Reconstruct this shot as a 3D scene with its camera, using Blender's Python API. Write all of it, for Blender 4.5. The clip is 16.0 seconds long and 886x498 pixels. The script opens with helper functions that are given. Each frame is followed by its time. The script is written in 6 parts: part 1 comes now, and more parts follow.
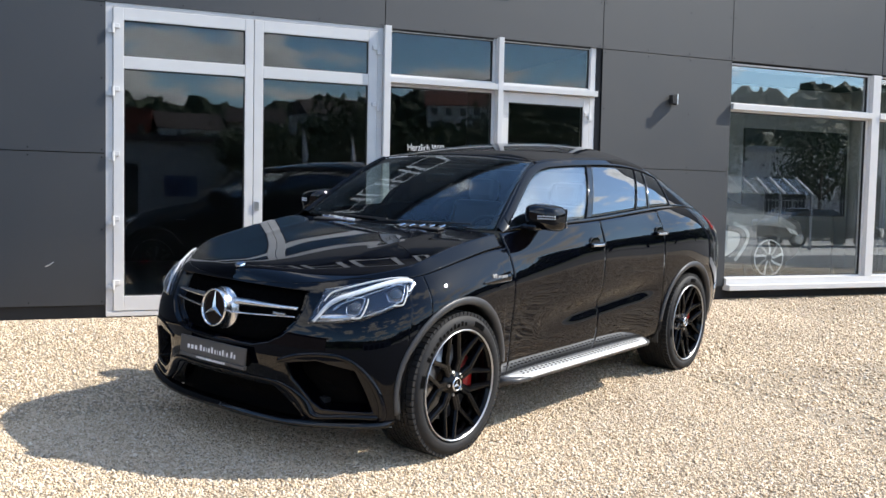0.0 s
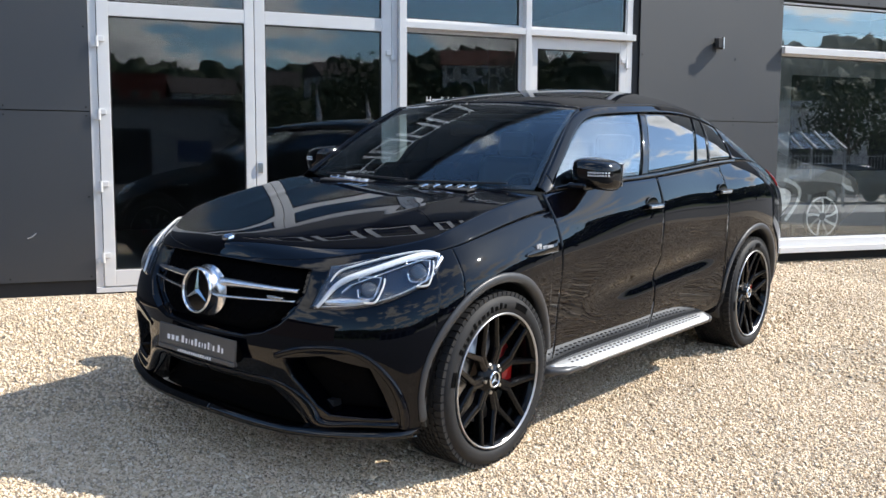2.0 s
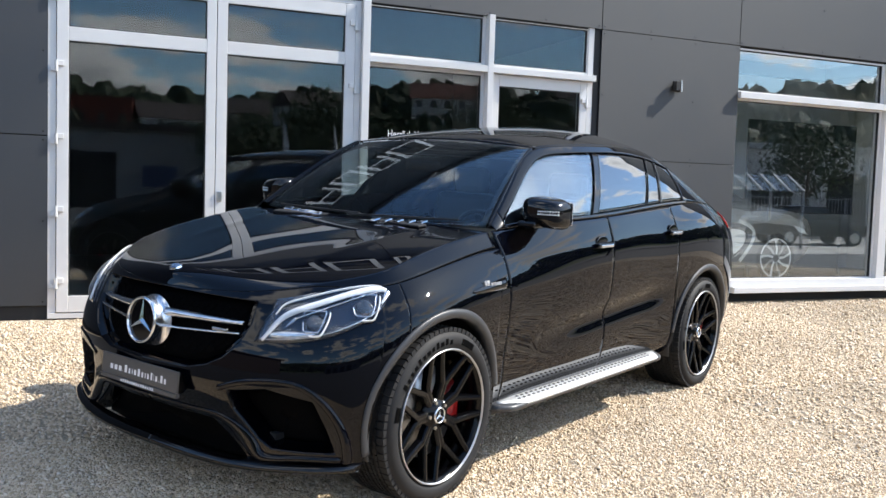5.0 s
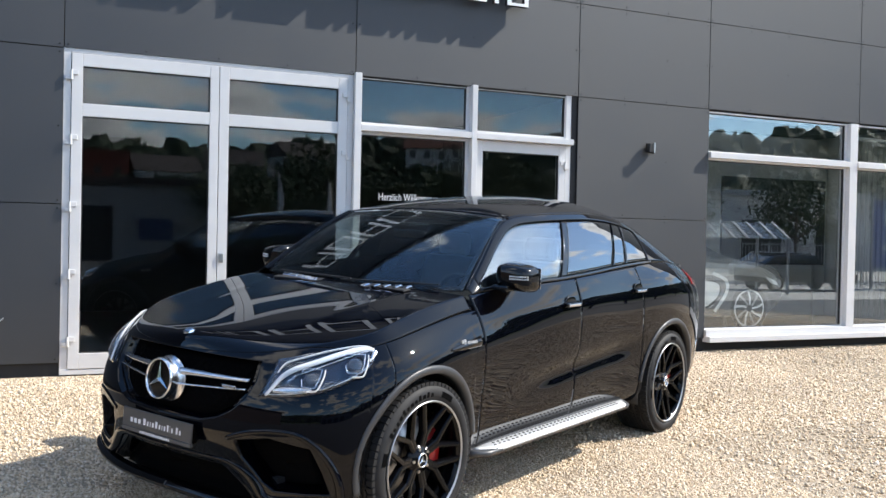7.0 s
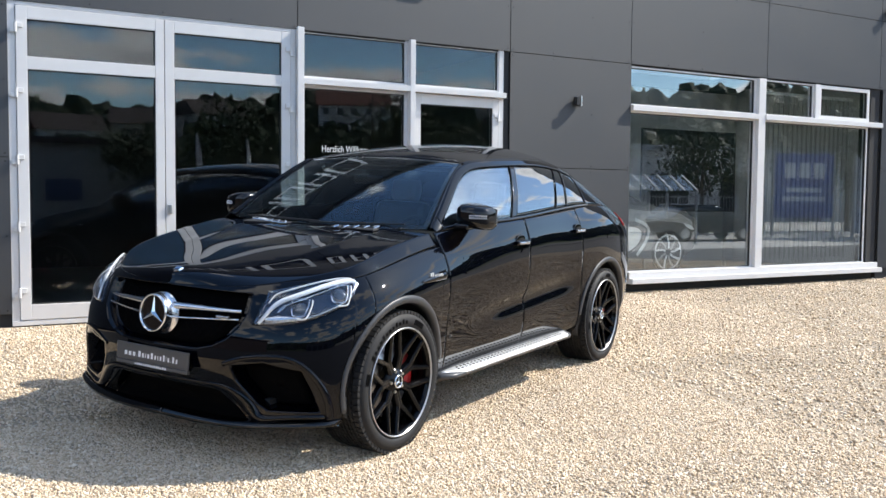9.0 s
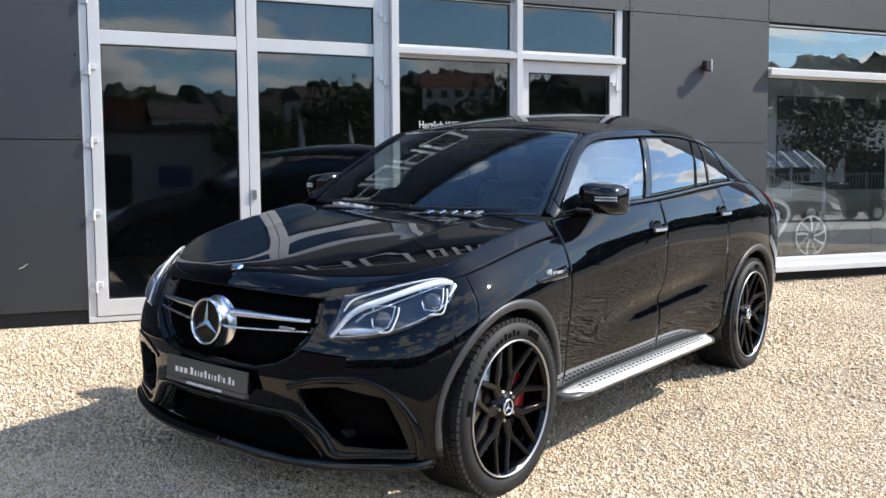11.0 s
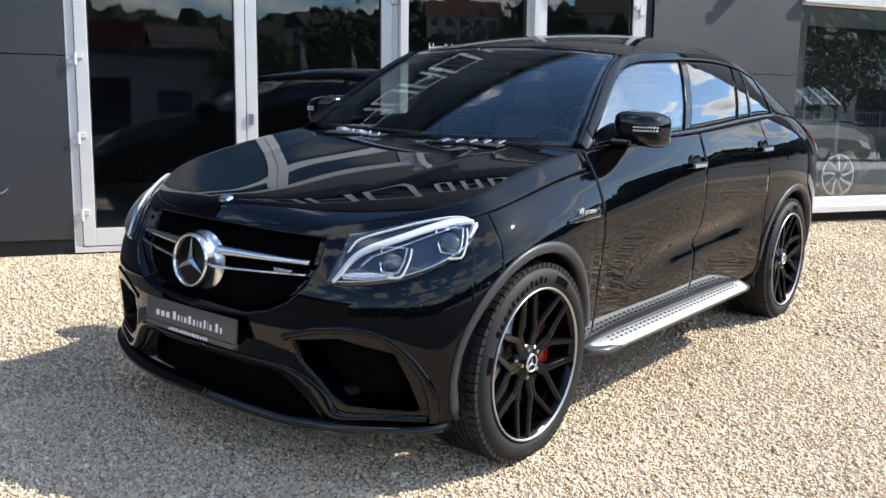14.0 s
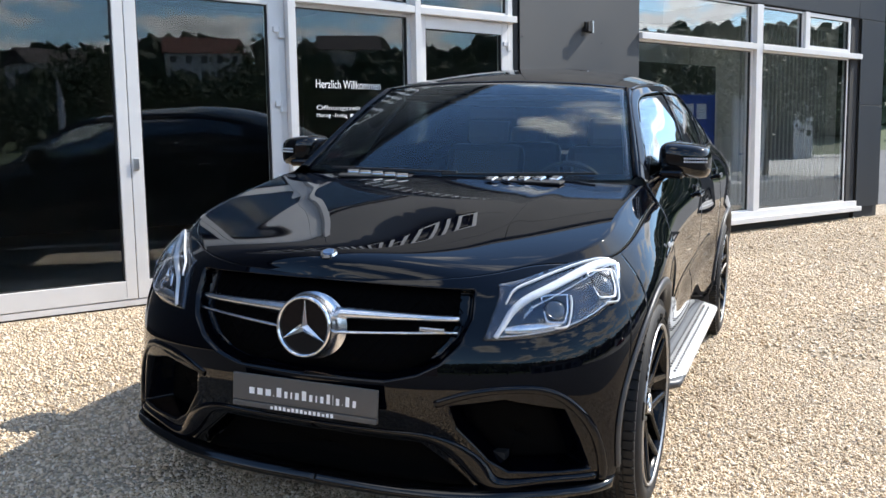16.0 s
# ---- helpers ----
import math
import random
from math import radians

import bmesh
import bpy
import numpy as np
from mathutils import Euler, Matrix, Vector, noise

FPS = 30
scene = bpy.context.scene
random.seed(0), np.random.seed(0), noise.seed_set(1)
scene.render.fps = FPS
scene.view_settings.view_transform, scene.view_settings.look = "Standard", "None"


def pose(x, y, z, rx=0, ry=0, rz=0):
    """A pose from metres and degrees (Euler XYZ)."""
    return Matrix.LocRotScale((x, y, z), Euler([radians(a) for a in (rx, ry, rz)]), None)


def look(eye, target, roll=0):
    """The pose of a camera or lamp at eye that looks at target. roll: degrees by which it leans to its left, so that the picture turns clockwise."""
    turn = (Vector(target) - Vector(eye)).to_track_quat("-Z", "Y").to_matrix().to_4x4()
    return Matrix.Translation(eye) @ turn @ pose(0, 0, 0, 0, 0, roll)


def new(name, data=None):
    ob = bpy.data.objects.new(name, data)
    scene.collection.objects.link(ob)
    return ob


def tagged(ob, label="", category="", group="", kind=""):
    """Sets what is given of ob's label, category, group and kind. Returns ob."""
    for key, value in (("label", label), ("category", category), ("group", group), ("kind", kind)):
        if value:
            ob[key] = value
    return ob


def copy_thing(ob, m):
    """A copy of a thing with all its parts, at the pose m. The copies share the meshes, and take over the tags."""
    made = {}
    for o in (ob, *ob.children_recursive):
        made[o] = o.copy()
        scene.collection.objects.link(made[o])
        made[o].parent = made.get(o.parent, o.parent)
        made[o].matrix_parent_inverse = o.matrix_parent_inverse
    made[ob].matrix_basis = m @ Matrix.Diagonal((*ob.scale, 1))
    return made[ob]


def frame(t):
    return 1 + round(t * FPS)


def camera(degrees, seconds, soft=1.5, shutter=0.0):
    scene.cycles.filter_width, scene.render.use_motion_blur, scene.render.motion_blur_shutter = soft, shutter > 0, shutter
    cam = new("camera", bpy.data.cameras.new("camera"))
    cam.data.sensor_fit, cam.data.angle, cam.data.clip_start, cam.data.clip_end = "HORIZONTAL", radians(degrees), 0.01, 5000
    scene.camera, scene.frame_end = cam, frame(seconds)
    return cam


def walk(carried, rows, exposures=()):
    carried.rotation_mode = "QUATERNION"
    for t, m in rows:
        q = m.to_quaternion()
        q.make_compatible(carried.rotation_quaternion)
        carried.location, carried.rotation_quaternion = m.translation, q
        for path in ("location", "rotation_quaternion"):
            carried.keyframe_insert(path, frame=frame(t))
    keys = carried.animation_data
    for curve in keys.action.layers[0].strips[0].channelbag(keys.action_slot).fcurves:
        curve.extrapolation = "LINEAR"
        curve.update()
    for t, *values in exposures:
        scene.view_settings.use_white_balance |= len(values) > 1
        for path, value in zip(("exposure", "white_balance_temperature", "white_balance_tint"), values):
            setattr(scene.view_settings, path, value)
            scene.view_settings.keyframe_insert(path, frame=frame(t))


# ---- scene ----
cam = camera(52.7, 16.0)
PATH = [
    (0, (0.395, 0.153, 1.356), (1.147, 2.002, 1.238), 1.2),
    (0.5, (0.48, 0.349, 1.341), (1.187, 2.214, 1.201), 1.4),
    (1, (0.535, 0.603, 1.351), (1.278, 2.454, 1.208), 1.6),
    (1.5, (0.578, 0.816, 1.341), (1.312, 2.67, 1.192), 1.0),
    (2, (0.658, 0.971, 1.32), (1.372, 2.828, 1.117), 0.3),
    (2.5, (0.776, 1.114, 1.321), (1.482, 2.977, 1.149), 0.9),
    (3, (0.811, 1.182, 1.299), (1.485, 3.055, 1.096), 0.3),
    (3.5, (0.816, 1.187, 1.277), (1.503, 3.054, 1.068), 0.8),
    (6, (0.641, 0.605, 1.409), (1.47, 2.423, 1.328), 1.5),
    (6.5, (0.622, 0.475, 1.436), (1.426, 2.305, 1.364), 0.4),
    (7, (0.571, 0.41, 1.451), (1.366, 2.245, 1.427), 1.2),
    (7.5, (0.437, 0.331, 1.454), (1.321, 2.125, 1.426), 1.9),
    (8, (0.225, 0.234, 1.421), (1.194, 1.983, 1.37), 1.4),
    (8.5, (0.118, 0.146, 1.373), (1.11, 1.88, 1.265), 1.2),
    (9, (0.133, 0.153, 1.359), (1.1, 1.9, 1.244), 0.5),
    (9.5, (0.236, 0.295, 1.351), (1.104, 2.094, 1.254), -0.6),
    (12, (0.673, 1.4, 1.32), (1.406, 3.246, 1.084), 0.0),
    (12.5, (0.705, 1.467, 1.292), (1.426, 3.312, 1.019), 0.1),
    (13, (0.711, 1.487, 1.298), (1.46, 3.32, 1.017), 0.2),
    (13.5, (0.705, 1.48, 1.306), (1.452, 3.312, 1.013), -0.2),
    (14, (0.667, 1.495, 1.309), (1.414, 3.325, 1.004), 0.8),
    (14.5, (0.447, 1.614, 1.337), (1.292, 3.406, 1.061), 0.8),
    (15, (0.19, 1.798, 1.359), (1.114, 3.547, 1.063), -1.7),
    (15.5, (-0.052, 2.051, 1.336), (0.975, 3.742, 1.043), -3.3),
    (16, (-0.329, 2.332, 1.323), (0.9, 3.893, 1.094), -0.9),
]
walk(cam, [(t, look(eye, target, roll)) for t, eye, target, roll in PATH], [(0, 0.66), (3, 0.71), (6, 0.78), (7, 0.76), (9, 0.72), (15, 0.73), (16, 0.81)])

# ---- light ----
world = bpy.data.worlds.new("sky")
scene.world = world
world.use_nodes = True
SUN_DIR = Vector((1.054, -0.225, 0.986)).normalized()
CLOUD_AT = (11.7, 3.3, 0.0)
wn, wl = world.node_tree.nodes, world.node_tree.links
wbg = wn["Background"]
sky = wn.new("ShaderNodeTexSky")
sky.sky_type, sky.sun_disc = 'NISHITA', False
sky.sun_elevation = math.asin(SUN_DIR.z)
sky.sun_rotation = math.atan2(SUN_DIR.x, SUN_DIR.y)
sky.air_density, sky.dust_density, sky.ozone_density = 1.0, 0.55, 1.5
# fair-weather clouds on one flat layer, so that they crowd together towards the horizon
wtc = wn.new("ShaderNodeTexCoord")
wsep, wlift, wdiv = wn.new("ShaderNodeSeparateXYZ"), wn.new("ShaderNodeMath"), wn.new("ShaderNodeVectorMath")
wlift.operation, wdiv.operation = 'ADD', 'DIVIDE'
wlift.inputs[1].default_value = 0.22
wcomb = wn.new("ShaderNodeCombineXYZ")
wl.new(wtc.outputs["Generated"], wsep.inputs[0])
wl.new(wsep.outputs["Z"], wlift.inputs[0])
for k in range(3):
    wl.new(wlift.outputs[0], wcomb.inputs[k])
wl.new(wtc.outputs["Generated"], wdiv.inputs[0]), wl.new(wcomb.outputs[0], wdiv.inputs[1])
wmap = wn.new("ShaderNodeMapping")
wmap.inputs["Location"].default_value = CLOUD_AT
wno = wn.new("ShaderNodeTexNoise")
wno.inputs["Scale"].default_value, wno.inputs["Detail"].default_value, wno.inputs["Roughness"].default_value = 2.6, 10.0, 0.58
wlow = wn.new("ShaderNodeMath")
wlow.operation = 'MULTIPLY_ADD'
wlow.inputs[1].default_value = -0.10
wramp, wcol = wn.new("ShaderNodeValToRGB"), wn.new("ShaderNodeValToRGB")
wramp.color_ramp.elements[0].position, wramp.color_ramp.elements[1].position = 0.48, 0.54
ce = wcol.color_ramp.elements
ce[0].position, ce[0].color = 0.52, (1, 1, 1, 1)
ce[1].position, ce[1].color = 0.68, (0.45, 0.46, 0.48, 1)
wlit = wn.new("ShaderNodeVectorMath")
wlit.operation = 'SCALE'
wlit.inputs["Scale"].default_value = 10.0
wmix = wn.new("ShaderNodeMix")
wmix.data_type = 'RGBA'
wl.new(wdiv.outputs[0], wmap.inputs["Vector"])
wl.new(wmap.outputs["Vector"], wno.inputs["Vector"])
wl.new(wsep.outputs["Z"], wlow.inputs[0]), wl.new(wno.outputs["Fac"], wlow.inputs[2])
wl.new(wlow.outputs[0], wramp.inputs["Fac"]), wl.new(wlow.outputs[0], wcol.inputs["Fac"])
wl.new(wramp.outputs["Color"], wmix.inputs["Factor"])
wl.new(wcol.outputs["Color"], wlit.inputs[0]), wl.new(wlit.outputs[0], wmix.inputs["B"])
wtint = wn.new("ShaderNodeVectorMath")
wtint.operation = 'MULTIPLY'
wtint.inputs[1].default_value = (0.95, 1.13, 1.25)
wl.new(sky.outputs["Color"], wtint.inputs[0])
wl.new(wtint.outputs[0], wmix.inputs["A"])
wl.new(wmix.outputs["Result"], wbg.inputs["Color"])
wbg.inputs["Strength"].default_value = 0.15

sun_data = bpy.data.lights.new("sun", 'SUN')
sun_data.energy, sun_data.angle, sun_data.color = 5.0, radians(0.53), (1.0, 0.943, 0.85)
sun = new("sun", sun_data)
sun.matrix_world = look(SUN_DIR * 40, (0, 0, 0))


# ---- materials ----
def srgb(r, g, b):
    f = lambda c: c / 12.92 if c <= 0.04045 else ((c + 0.055) / 1.055) ** 2.4
    return (f(r / 255), f(g / 255), f(b / 255), 1)


def mat(name, color, rough=0.5, metal=0.0, coat=0.0, var=0.0, scale=8.0, bump=0.0, bump_scale=60.0, spec=0.5, emit=0.0, dist=0.002, per_object=0.0):
    """A painted or solid surface: base colour with two scales of variation, roughness variation and fine relief."""
    m = bpy.data.materials.new(name)
    m.use_nodes = True
    n, l = m.node_tree.nodes, m.node_tree.links
    b = n["Principled BSDF"]
    c = tuple(color[:3]) + (1,)
    b.inputs["Base Color"].default_value = c
    b.inputs["Roughness"].default_value = rough
    b.inputs["Metallic"].default_value = metal
    b.inputs["Coat Weight"].default_value = coat
    b.inputs["Coat Roughness"].default_value = 0.02
    b.inputs["Coat IOR"].default_value = 1.37
    b.inputs["Specular IOR Level"].default_value = spec
    tc = n.new("ShaderNodeTexCoord")
    if var:
        n1, n2 = n.new("ShaderNodeTexNoise"), n.new("ShaderNodeTexNoise")
        n1.inputs["Scale"].default_value, n1.inputs["Detail"].default_value = scale, 6
        n2.inputs["Scale"].default_value, n2.inputs["Detail"].default_value = scale * 0.13, 3
        l.new(tc.outputs["Object"], n1.inputs["Vector"]), l.new(tc.outputs["Object"], n2.inputs["Vector"])
        add = n.new("ShaderNodeMath")
        l.new(n1.outputs["Fac"], add.inputs[0]), l.new(n2.outputs["Fac"], add.inputs[1])
        rng = n.new("ShaderNodeMapRange")
        rng.inputs["From Min"].default_value, rng.inputs["From Max"].default_value = 0.6, 1.4
        rng.inputs["To Min"].default_value, rng.inputs["To Max"].default_value = 1 - var, 1 + var
        l.new(add.outputs[0], rng.inputs["Value"])
        last = rng.outputs["Result"]
        if per_object:
            oi, mr, mu = n.new("ShaderNodeObjectInfo"), n.new("ShaderNodeMapRange"), n.new("ShaderNodeMath")
            mr.inputs["To Min"].default_value, mr.inputs["To Max"].default_value = 1 - per_object, 1 + per_object
            mu.operation = 'MULTIPLY'
            l.new(oi.outputs["Random"], mr.inputs["Value"]), l.new(mr.outputs["Result"], mu.inputs[0]), l.new(last, mu.inputs[1])
            last = mu.outputs[0]
        mx = n.new("ShaderNodeVectorMath")
        mx.operation = 'SCALE'
        mx.inputs[0].default_value = c[:3]
        l.new(last, mx.inputs["Scale"])
        l.new(mx.outputs[0], b.inputs["Base Color"])
        rr = n.new("ShaderNodeMapRange")
        rr.inputs["To Min"].default_value, rr.inputs["To Max"].default_value = max(0.0, rough - 0.12 * var * 3), min(1, rough + 0.12 * var * 3)
        l.new(n1.outputs["Fac"], rr.inputs["Value"]), l.new(rr.outputs["Result"], b.inputs["Roughness"])
    if bump:
        n3, bp = n.new("ShaderNodeTexNoise"), n.new("ShaderNodeBump")
        n3.inputs["Scale"].default_value, n3.inputs["Detail"].default_value = bump_scale, 4
        bp.inputs["Strength"].default_value, bp.inputs["Distance"].default_value = bump, dist
        l.new(tc.outputs["Object"], n3.inputs["Vector"]), l.new(n3.outputs["Fac"], bp.inputs["Height"]), l.new(bp.outputs["Normal"], b.inputs["Normal"])
    if emit:
        b.inputs["Emission Color"].default_value = c
        b.inputs["Emission Strength"].default_value = emit
    return m


def glass(name, tint=(0.9, 0.93, 0.92), f0=0.06, rough=0.0, wave=0.0):
    """Thin pane: clear through, with gloss that grows towards a glancing view, at each of its two faces."""
    m = bpy.data.materials.new(name)
    m.use_nodes = True
    n, l = m.node_tree.nodes, m.node_tree.links
    n.remove(n["Principled BSDF"])
    tr, gl, lw, mx = n.new("ShaderNodeBsdfTransparent"), n.new("ShaderNodeBsdfGlossy"), n.new("ShaderNodeLayerWeight"), n.new("ShaderNodeMixShader")
    tr.inputs["Color"].default_value = (*tint, 1)
    gl.inputs["Color"].default_value = (0.95, 0.97, 1, 1)
    gl.inputs["Roughness"].default_value = rough
    lw.inputs["Blend"].default_value = 0.5
    pw, ma = n.new("ShaderNodeMath"), n.new("ShaderNodeMath")
    pw.operation, ma.operation = 'POWER', 'MULTIPLY_ADD'
    pw.inputs[1].default_value = 4.5
    ma.inputs[1].default_value, ma.inputs[2].default_value = 1 - f0, f0
    l.new(lw.outputs["Facing"], pw.inputs[0]), l.new(pw.outputs[0], ma.inputs[0])
    l.new(ma.outputs[0], mx.inputs["Fac"]), l.new(tr.outputs["BSDF"], mx.inputs[1]), l.new(gl.outputs["BSDF"], mx.inputs[2])
    l.new(mx.outputs["Shader"], n["Material Output"].inputs["Surface"])
    if wave:
        tc, no, bp = n.new("ShaderNodeTexCoord"), n.new("ShaderNodeTexNoise"), n.new("ShaderNodeBump")
        no.inputs["Scale"].default_value = 1.3
        bp.inputs["Strength"].default_value, bp.inputs["Distance"].default_value = wave, 0.01
        l.new(tc.outputs["Object"], no.inputs["Vector"]), l.new(no.outputs["Fac"], bp.inputs["Height"]), l.new(bp.outputs["Normal"], gl.inputs["Normal"])
    return m


def cladding_mat(name, base, sheen, rough):
    """Matt coated sheet: a dark body under a wide soft sheen, with slight waviness and specks."""
    m = bpy.data.materials.new(name)
    m.use_nodes = True
    n, l = m.node_tree.nodes, m.node_tree.links
    n.remove(n["Principled BSDF"])
    df, gl, mx = n.new("ShaderNodeBsdfDiffuse"), n.new("ShaderNodeBsdfGlossy"), n.new("ShaderNodeMixShader")
    gl.distribution = 'BECKMANN'
    tc, oi, big, fine = n.new("ShaderNodeTexCoord"), n.new("ShaderNodeObjectInfo"), n.new("ShaderNodeTexNoise"), n.new("ShaderNodeTexNoise")
    big.inputs["Scale"].default_value, big.inputs["Detail"].default_value = 1.6, 4
    fine.inputs["Scale"].default_value, fine.inputs["Detail"].default_value = 240, 3
    l.new(tc.outputs["Object"], big.inputs["Vector"]), l.new(tc.outputs["Object"], fine.inputs["Vector"])
    tone, mul, rr, bp = n.new("ShaderNodeMapRange"), n.new("ShaderNodeVectorMath"), n.new("ShaderNodeMapRange"), n.new("ShaderNodeBump")
    tone.inputs["From Min"].default_value, tone.inputs["From Max"].default_value = 0.0, 1.0
    tone.inputs["To Min"].default_value, tone.inputs["To Max"].default_value = 0.92, 1.08
    l.new(oi.outputs["Random"], tone.inputs["Value"])
    mul.operation = 'SCALE'
    mul.inputs[0].default_value = base
    l.new(tone.outputs["Result"], mul.inputs["Scale"]), l.new(mul.outputs[0], df.inputs["Color"])
    rr.inputs["From Min"].default_value, rr.inputs["From Max"].default_value = 0.3, 0.7
    rr.inputs["To Min"].default_value, rr.inputs["To Max"].default_value = rough - 0.025, rough + 0.025
    l.new(big.outputs["Fac"], rr.inputs["Value"]), l.new(rr.outputs["Result"], gl.inputs["Roughness"])
    bp.inputs["Strength"].default_value, bp.inputs["Distance"].default_value = 0.06, 0.0006
    l.new(fine.outputs["Fac"], bp.inputs["Height"]), l.new(bp.outputs["Normal"], df.inputs["Normal"])
    gl.inputs["Color"].default_value = (0.95, 0.97, 1.0, 1)
    mx.inputs["Fac"].default_value = sheen
    l.new(df.outputs["BSDF"], mx.inputs[1]), l.new(gl.outputs["BSDF"], mx.inputs[2]), l.new(mx.outputs["Shader"], n["Material Output"].inputs["Surface"])
    return m


M_PANEL = cladding_mat("anthracite_cladding", (0.003, 0.0031, 0.0034), 0.092, 0.66)
M_WHITE = mat("white_window_profile", (0.67, 0.662, 0.652), 0.32, var=0.05, scale=5.0, bump=0.03, bump_scale=90, dist=0.0005)
M_GASKET = mat("black_rubber_gasket", (0.015, 0.015, 0.016), 0.6, var=0.1, scale=30)
M_DARKWALL = mat("dark_backing", (0.02, 0.02, 0.021), 0.8, var=0.15)
# near-black tone: the gloom of the unlit rooms is put into this colour
M_INT_DARK = mat("unlit_interior_tone", (0.018, 0.018, 0.020), 0.7, var=0.12, scale=2)
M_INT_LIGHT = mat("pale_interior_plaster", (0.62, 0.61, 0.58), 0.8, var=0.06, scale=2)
M_INT_FLOOR = mat("grey_showroom_floor", (0.16, 0.155, 0.15), 0.35, var=0.12, scale=2)
M_PANE = glass("facade_pane", (0.86, 0.89, 0.885), 0.050, wave=0.015)
M_PANE_GLOSSIER = glass("glossier_window_pane", (0.85, 0.88, 0.875), 0.15, wave=0.012)
M_STEEL = mat("brushed_steel", (0.62, 0.62, 0.61), 0.3, metal=1.0, var=0.08, scale=40)
M_RIVET = mat("anthracite_rivet", (0.012, 0.012, 0.013), 0.4, metal=0.3)
M_LETTER = mat("white_lettering", (0.85, 0.85, 0.85), 0.5, var=0.02)
M_SIGNSIDE = mat("dark_letter_side", (0.03, 0.03, 0.032), 0.45, var=0.1)


def gravel_mat(name, stones):
    m = bpy.data.materials.new(name)
    m.use_nodes = True
    n, l = m.node_tree.nodes, m.node_tree.links
    b = n["Principled BSDF"]
    b.inputs["Roughness"].default_value = 0.9
    b.inputs["Specular IOR Level"].default_value = 0.25
    tc = n.new("ShaderNodeTexCoord")
    ramp = n.new("ShaderNodeValToRGB")
    cols = [(0.0, (0.40, 0.305, 0.198)), (0.3, (0.63, 0.504, 0.362)), (0.55, (0.74, 0.615, 0.470)), (0.8, (0.54, 0.424, 0.292)), (1.0, (0.84, 0.752, 0.630))]
    el = ramp.color_ramp.elements
    while len(el) < len(cols):
        el.new(0.5)
    for e, (p, c) in zip(el, cols):
        e.position, e.color = p, (*c, 1)
    big = n.new("ShaderNodeTexNoise")
    big.inputs["Scale"].default_value, big.inputs["Detail"].default_value = 0.7, 5
    l.new(tc.outputs["Object"], big.inputs["Vector"])
    rng = n.new("ShaderNodeMapRange")
    rng.inputs["From Min"].default_value, rng.inputs["From Max"].default_value = 0.3, 0.7
    # bed darker than the chips: the shade of their gaps is put into it
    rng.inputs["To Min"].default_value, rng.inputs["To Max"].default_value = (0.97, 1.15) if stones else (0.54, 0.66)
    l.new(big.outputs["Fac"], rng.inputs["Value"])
    sc = n.new("ShaderNodeVectorMath")
    sc.operation = 'SCALE'
    if stones:
        g = n.new("ShaderNodeNewGeometry")
        l.new(g.outputs["Random Per Island"], ramp.inputs["Fac"])
    else:
        v = n.new("ShaderNodeTexVoronoi")
        v.inputs["Scale"].default_value = 75
        l.new(tc.outputs["Object"], v.inputs["Vector"])
        sep = n.new("ShaderNodeSeparateColor")
        l.new(v.outputs["Color"], sep.inputs["Color"]), l.new(sep.outputs["Red"], ramp.inputs["Fac"])
        bp = n.new("ShaderNodeBump")
        bp.inputs["Strength"].default_value, bp.inputs["Distance"].default_value = 1.0, 0.012
        inv = n.new("ShaderNodeMath")
        inv.operation = 'SUBTRACT'
        inv.inputs[0].default_value = 1.0
        l.new(v.outputs["Distance"], inv.inputs[1]), l.new(inv.outputs[0], bp.inputs["Height"]), l.new(bp.outputs["Normal"], b.inputs["Normal"])
    l.new(ramp.outputs["Color"], sc.inputs[0]), l.new(rng.outputs["Result"], sc.inputs["Scale"]), l.new(sc.outputs[0], b.inputs["Base Color"])
    return m


M_GRAVEL = gravel_mat("buff_gravel_bed_gap_shade", False)
M_STONES = gravel_mat("buff_gravel_stones", True)


# ---- builders ----
def part(name, bm, material, parent=None, label="", smooth=False, m=None):
    me = bpy.data.meshes.new(name)
    if smooth:
        for f in bm.faces:
            f.smooth = True
    bm.to_mesh(me)
    bm.free()
    me.materials.append(material)
    ob = new(name, me)
    if m is not None:
        ob.matrix_basis = m
    if parent is not None:
        ob.parent = parent
    if label:
        tagged(ob, label)
    return ob


def empty(name, m=None):
    ob = new(name)
    if m is not None:
        ob.matrix_basis = m
    return ob


def bx(bm, x0, x1, y0, y1, z0, z1, bevel=0.0):
    r = bmesh.ops.create_cube(bm, size=1.0, matrix=Matrix.Translation(((x0 + x1) / 2, (y0 + y1) / 2, (z0 + z1) / 2)) @ Matrix.Diagonal((x1 - x0, y1 - y0, z1 - z0, 1)))
    if bevel:
        vs = set(r["verts"])
        es = [e for e in bm.edges if e.verts[0] in vs and e.verts[1] in vs]
        bmesh.ops.bevel(bm, geom=es, offset=bevel, segments=2, affect='EDGES', profile=0.5)
    return bm


def box(x0, x1, y0, y1, z0, z1, bevel=0.0):
    return bx(bmesh.new(), x0, x1, y0, y1, z0, z1, bevel)


# ---- ground ----
LOW = -0.323


def ground_z(y):
    """The yard falls gently away from the showroom and is level beyond."""
    return np.interp(np.asarray(y, float), (-4.51, 4.4, 5.7, 8.9, 9.157), (LOW, 0.021, 0.054, 0.172, 0.180))


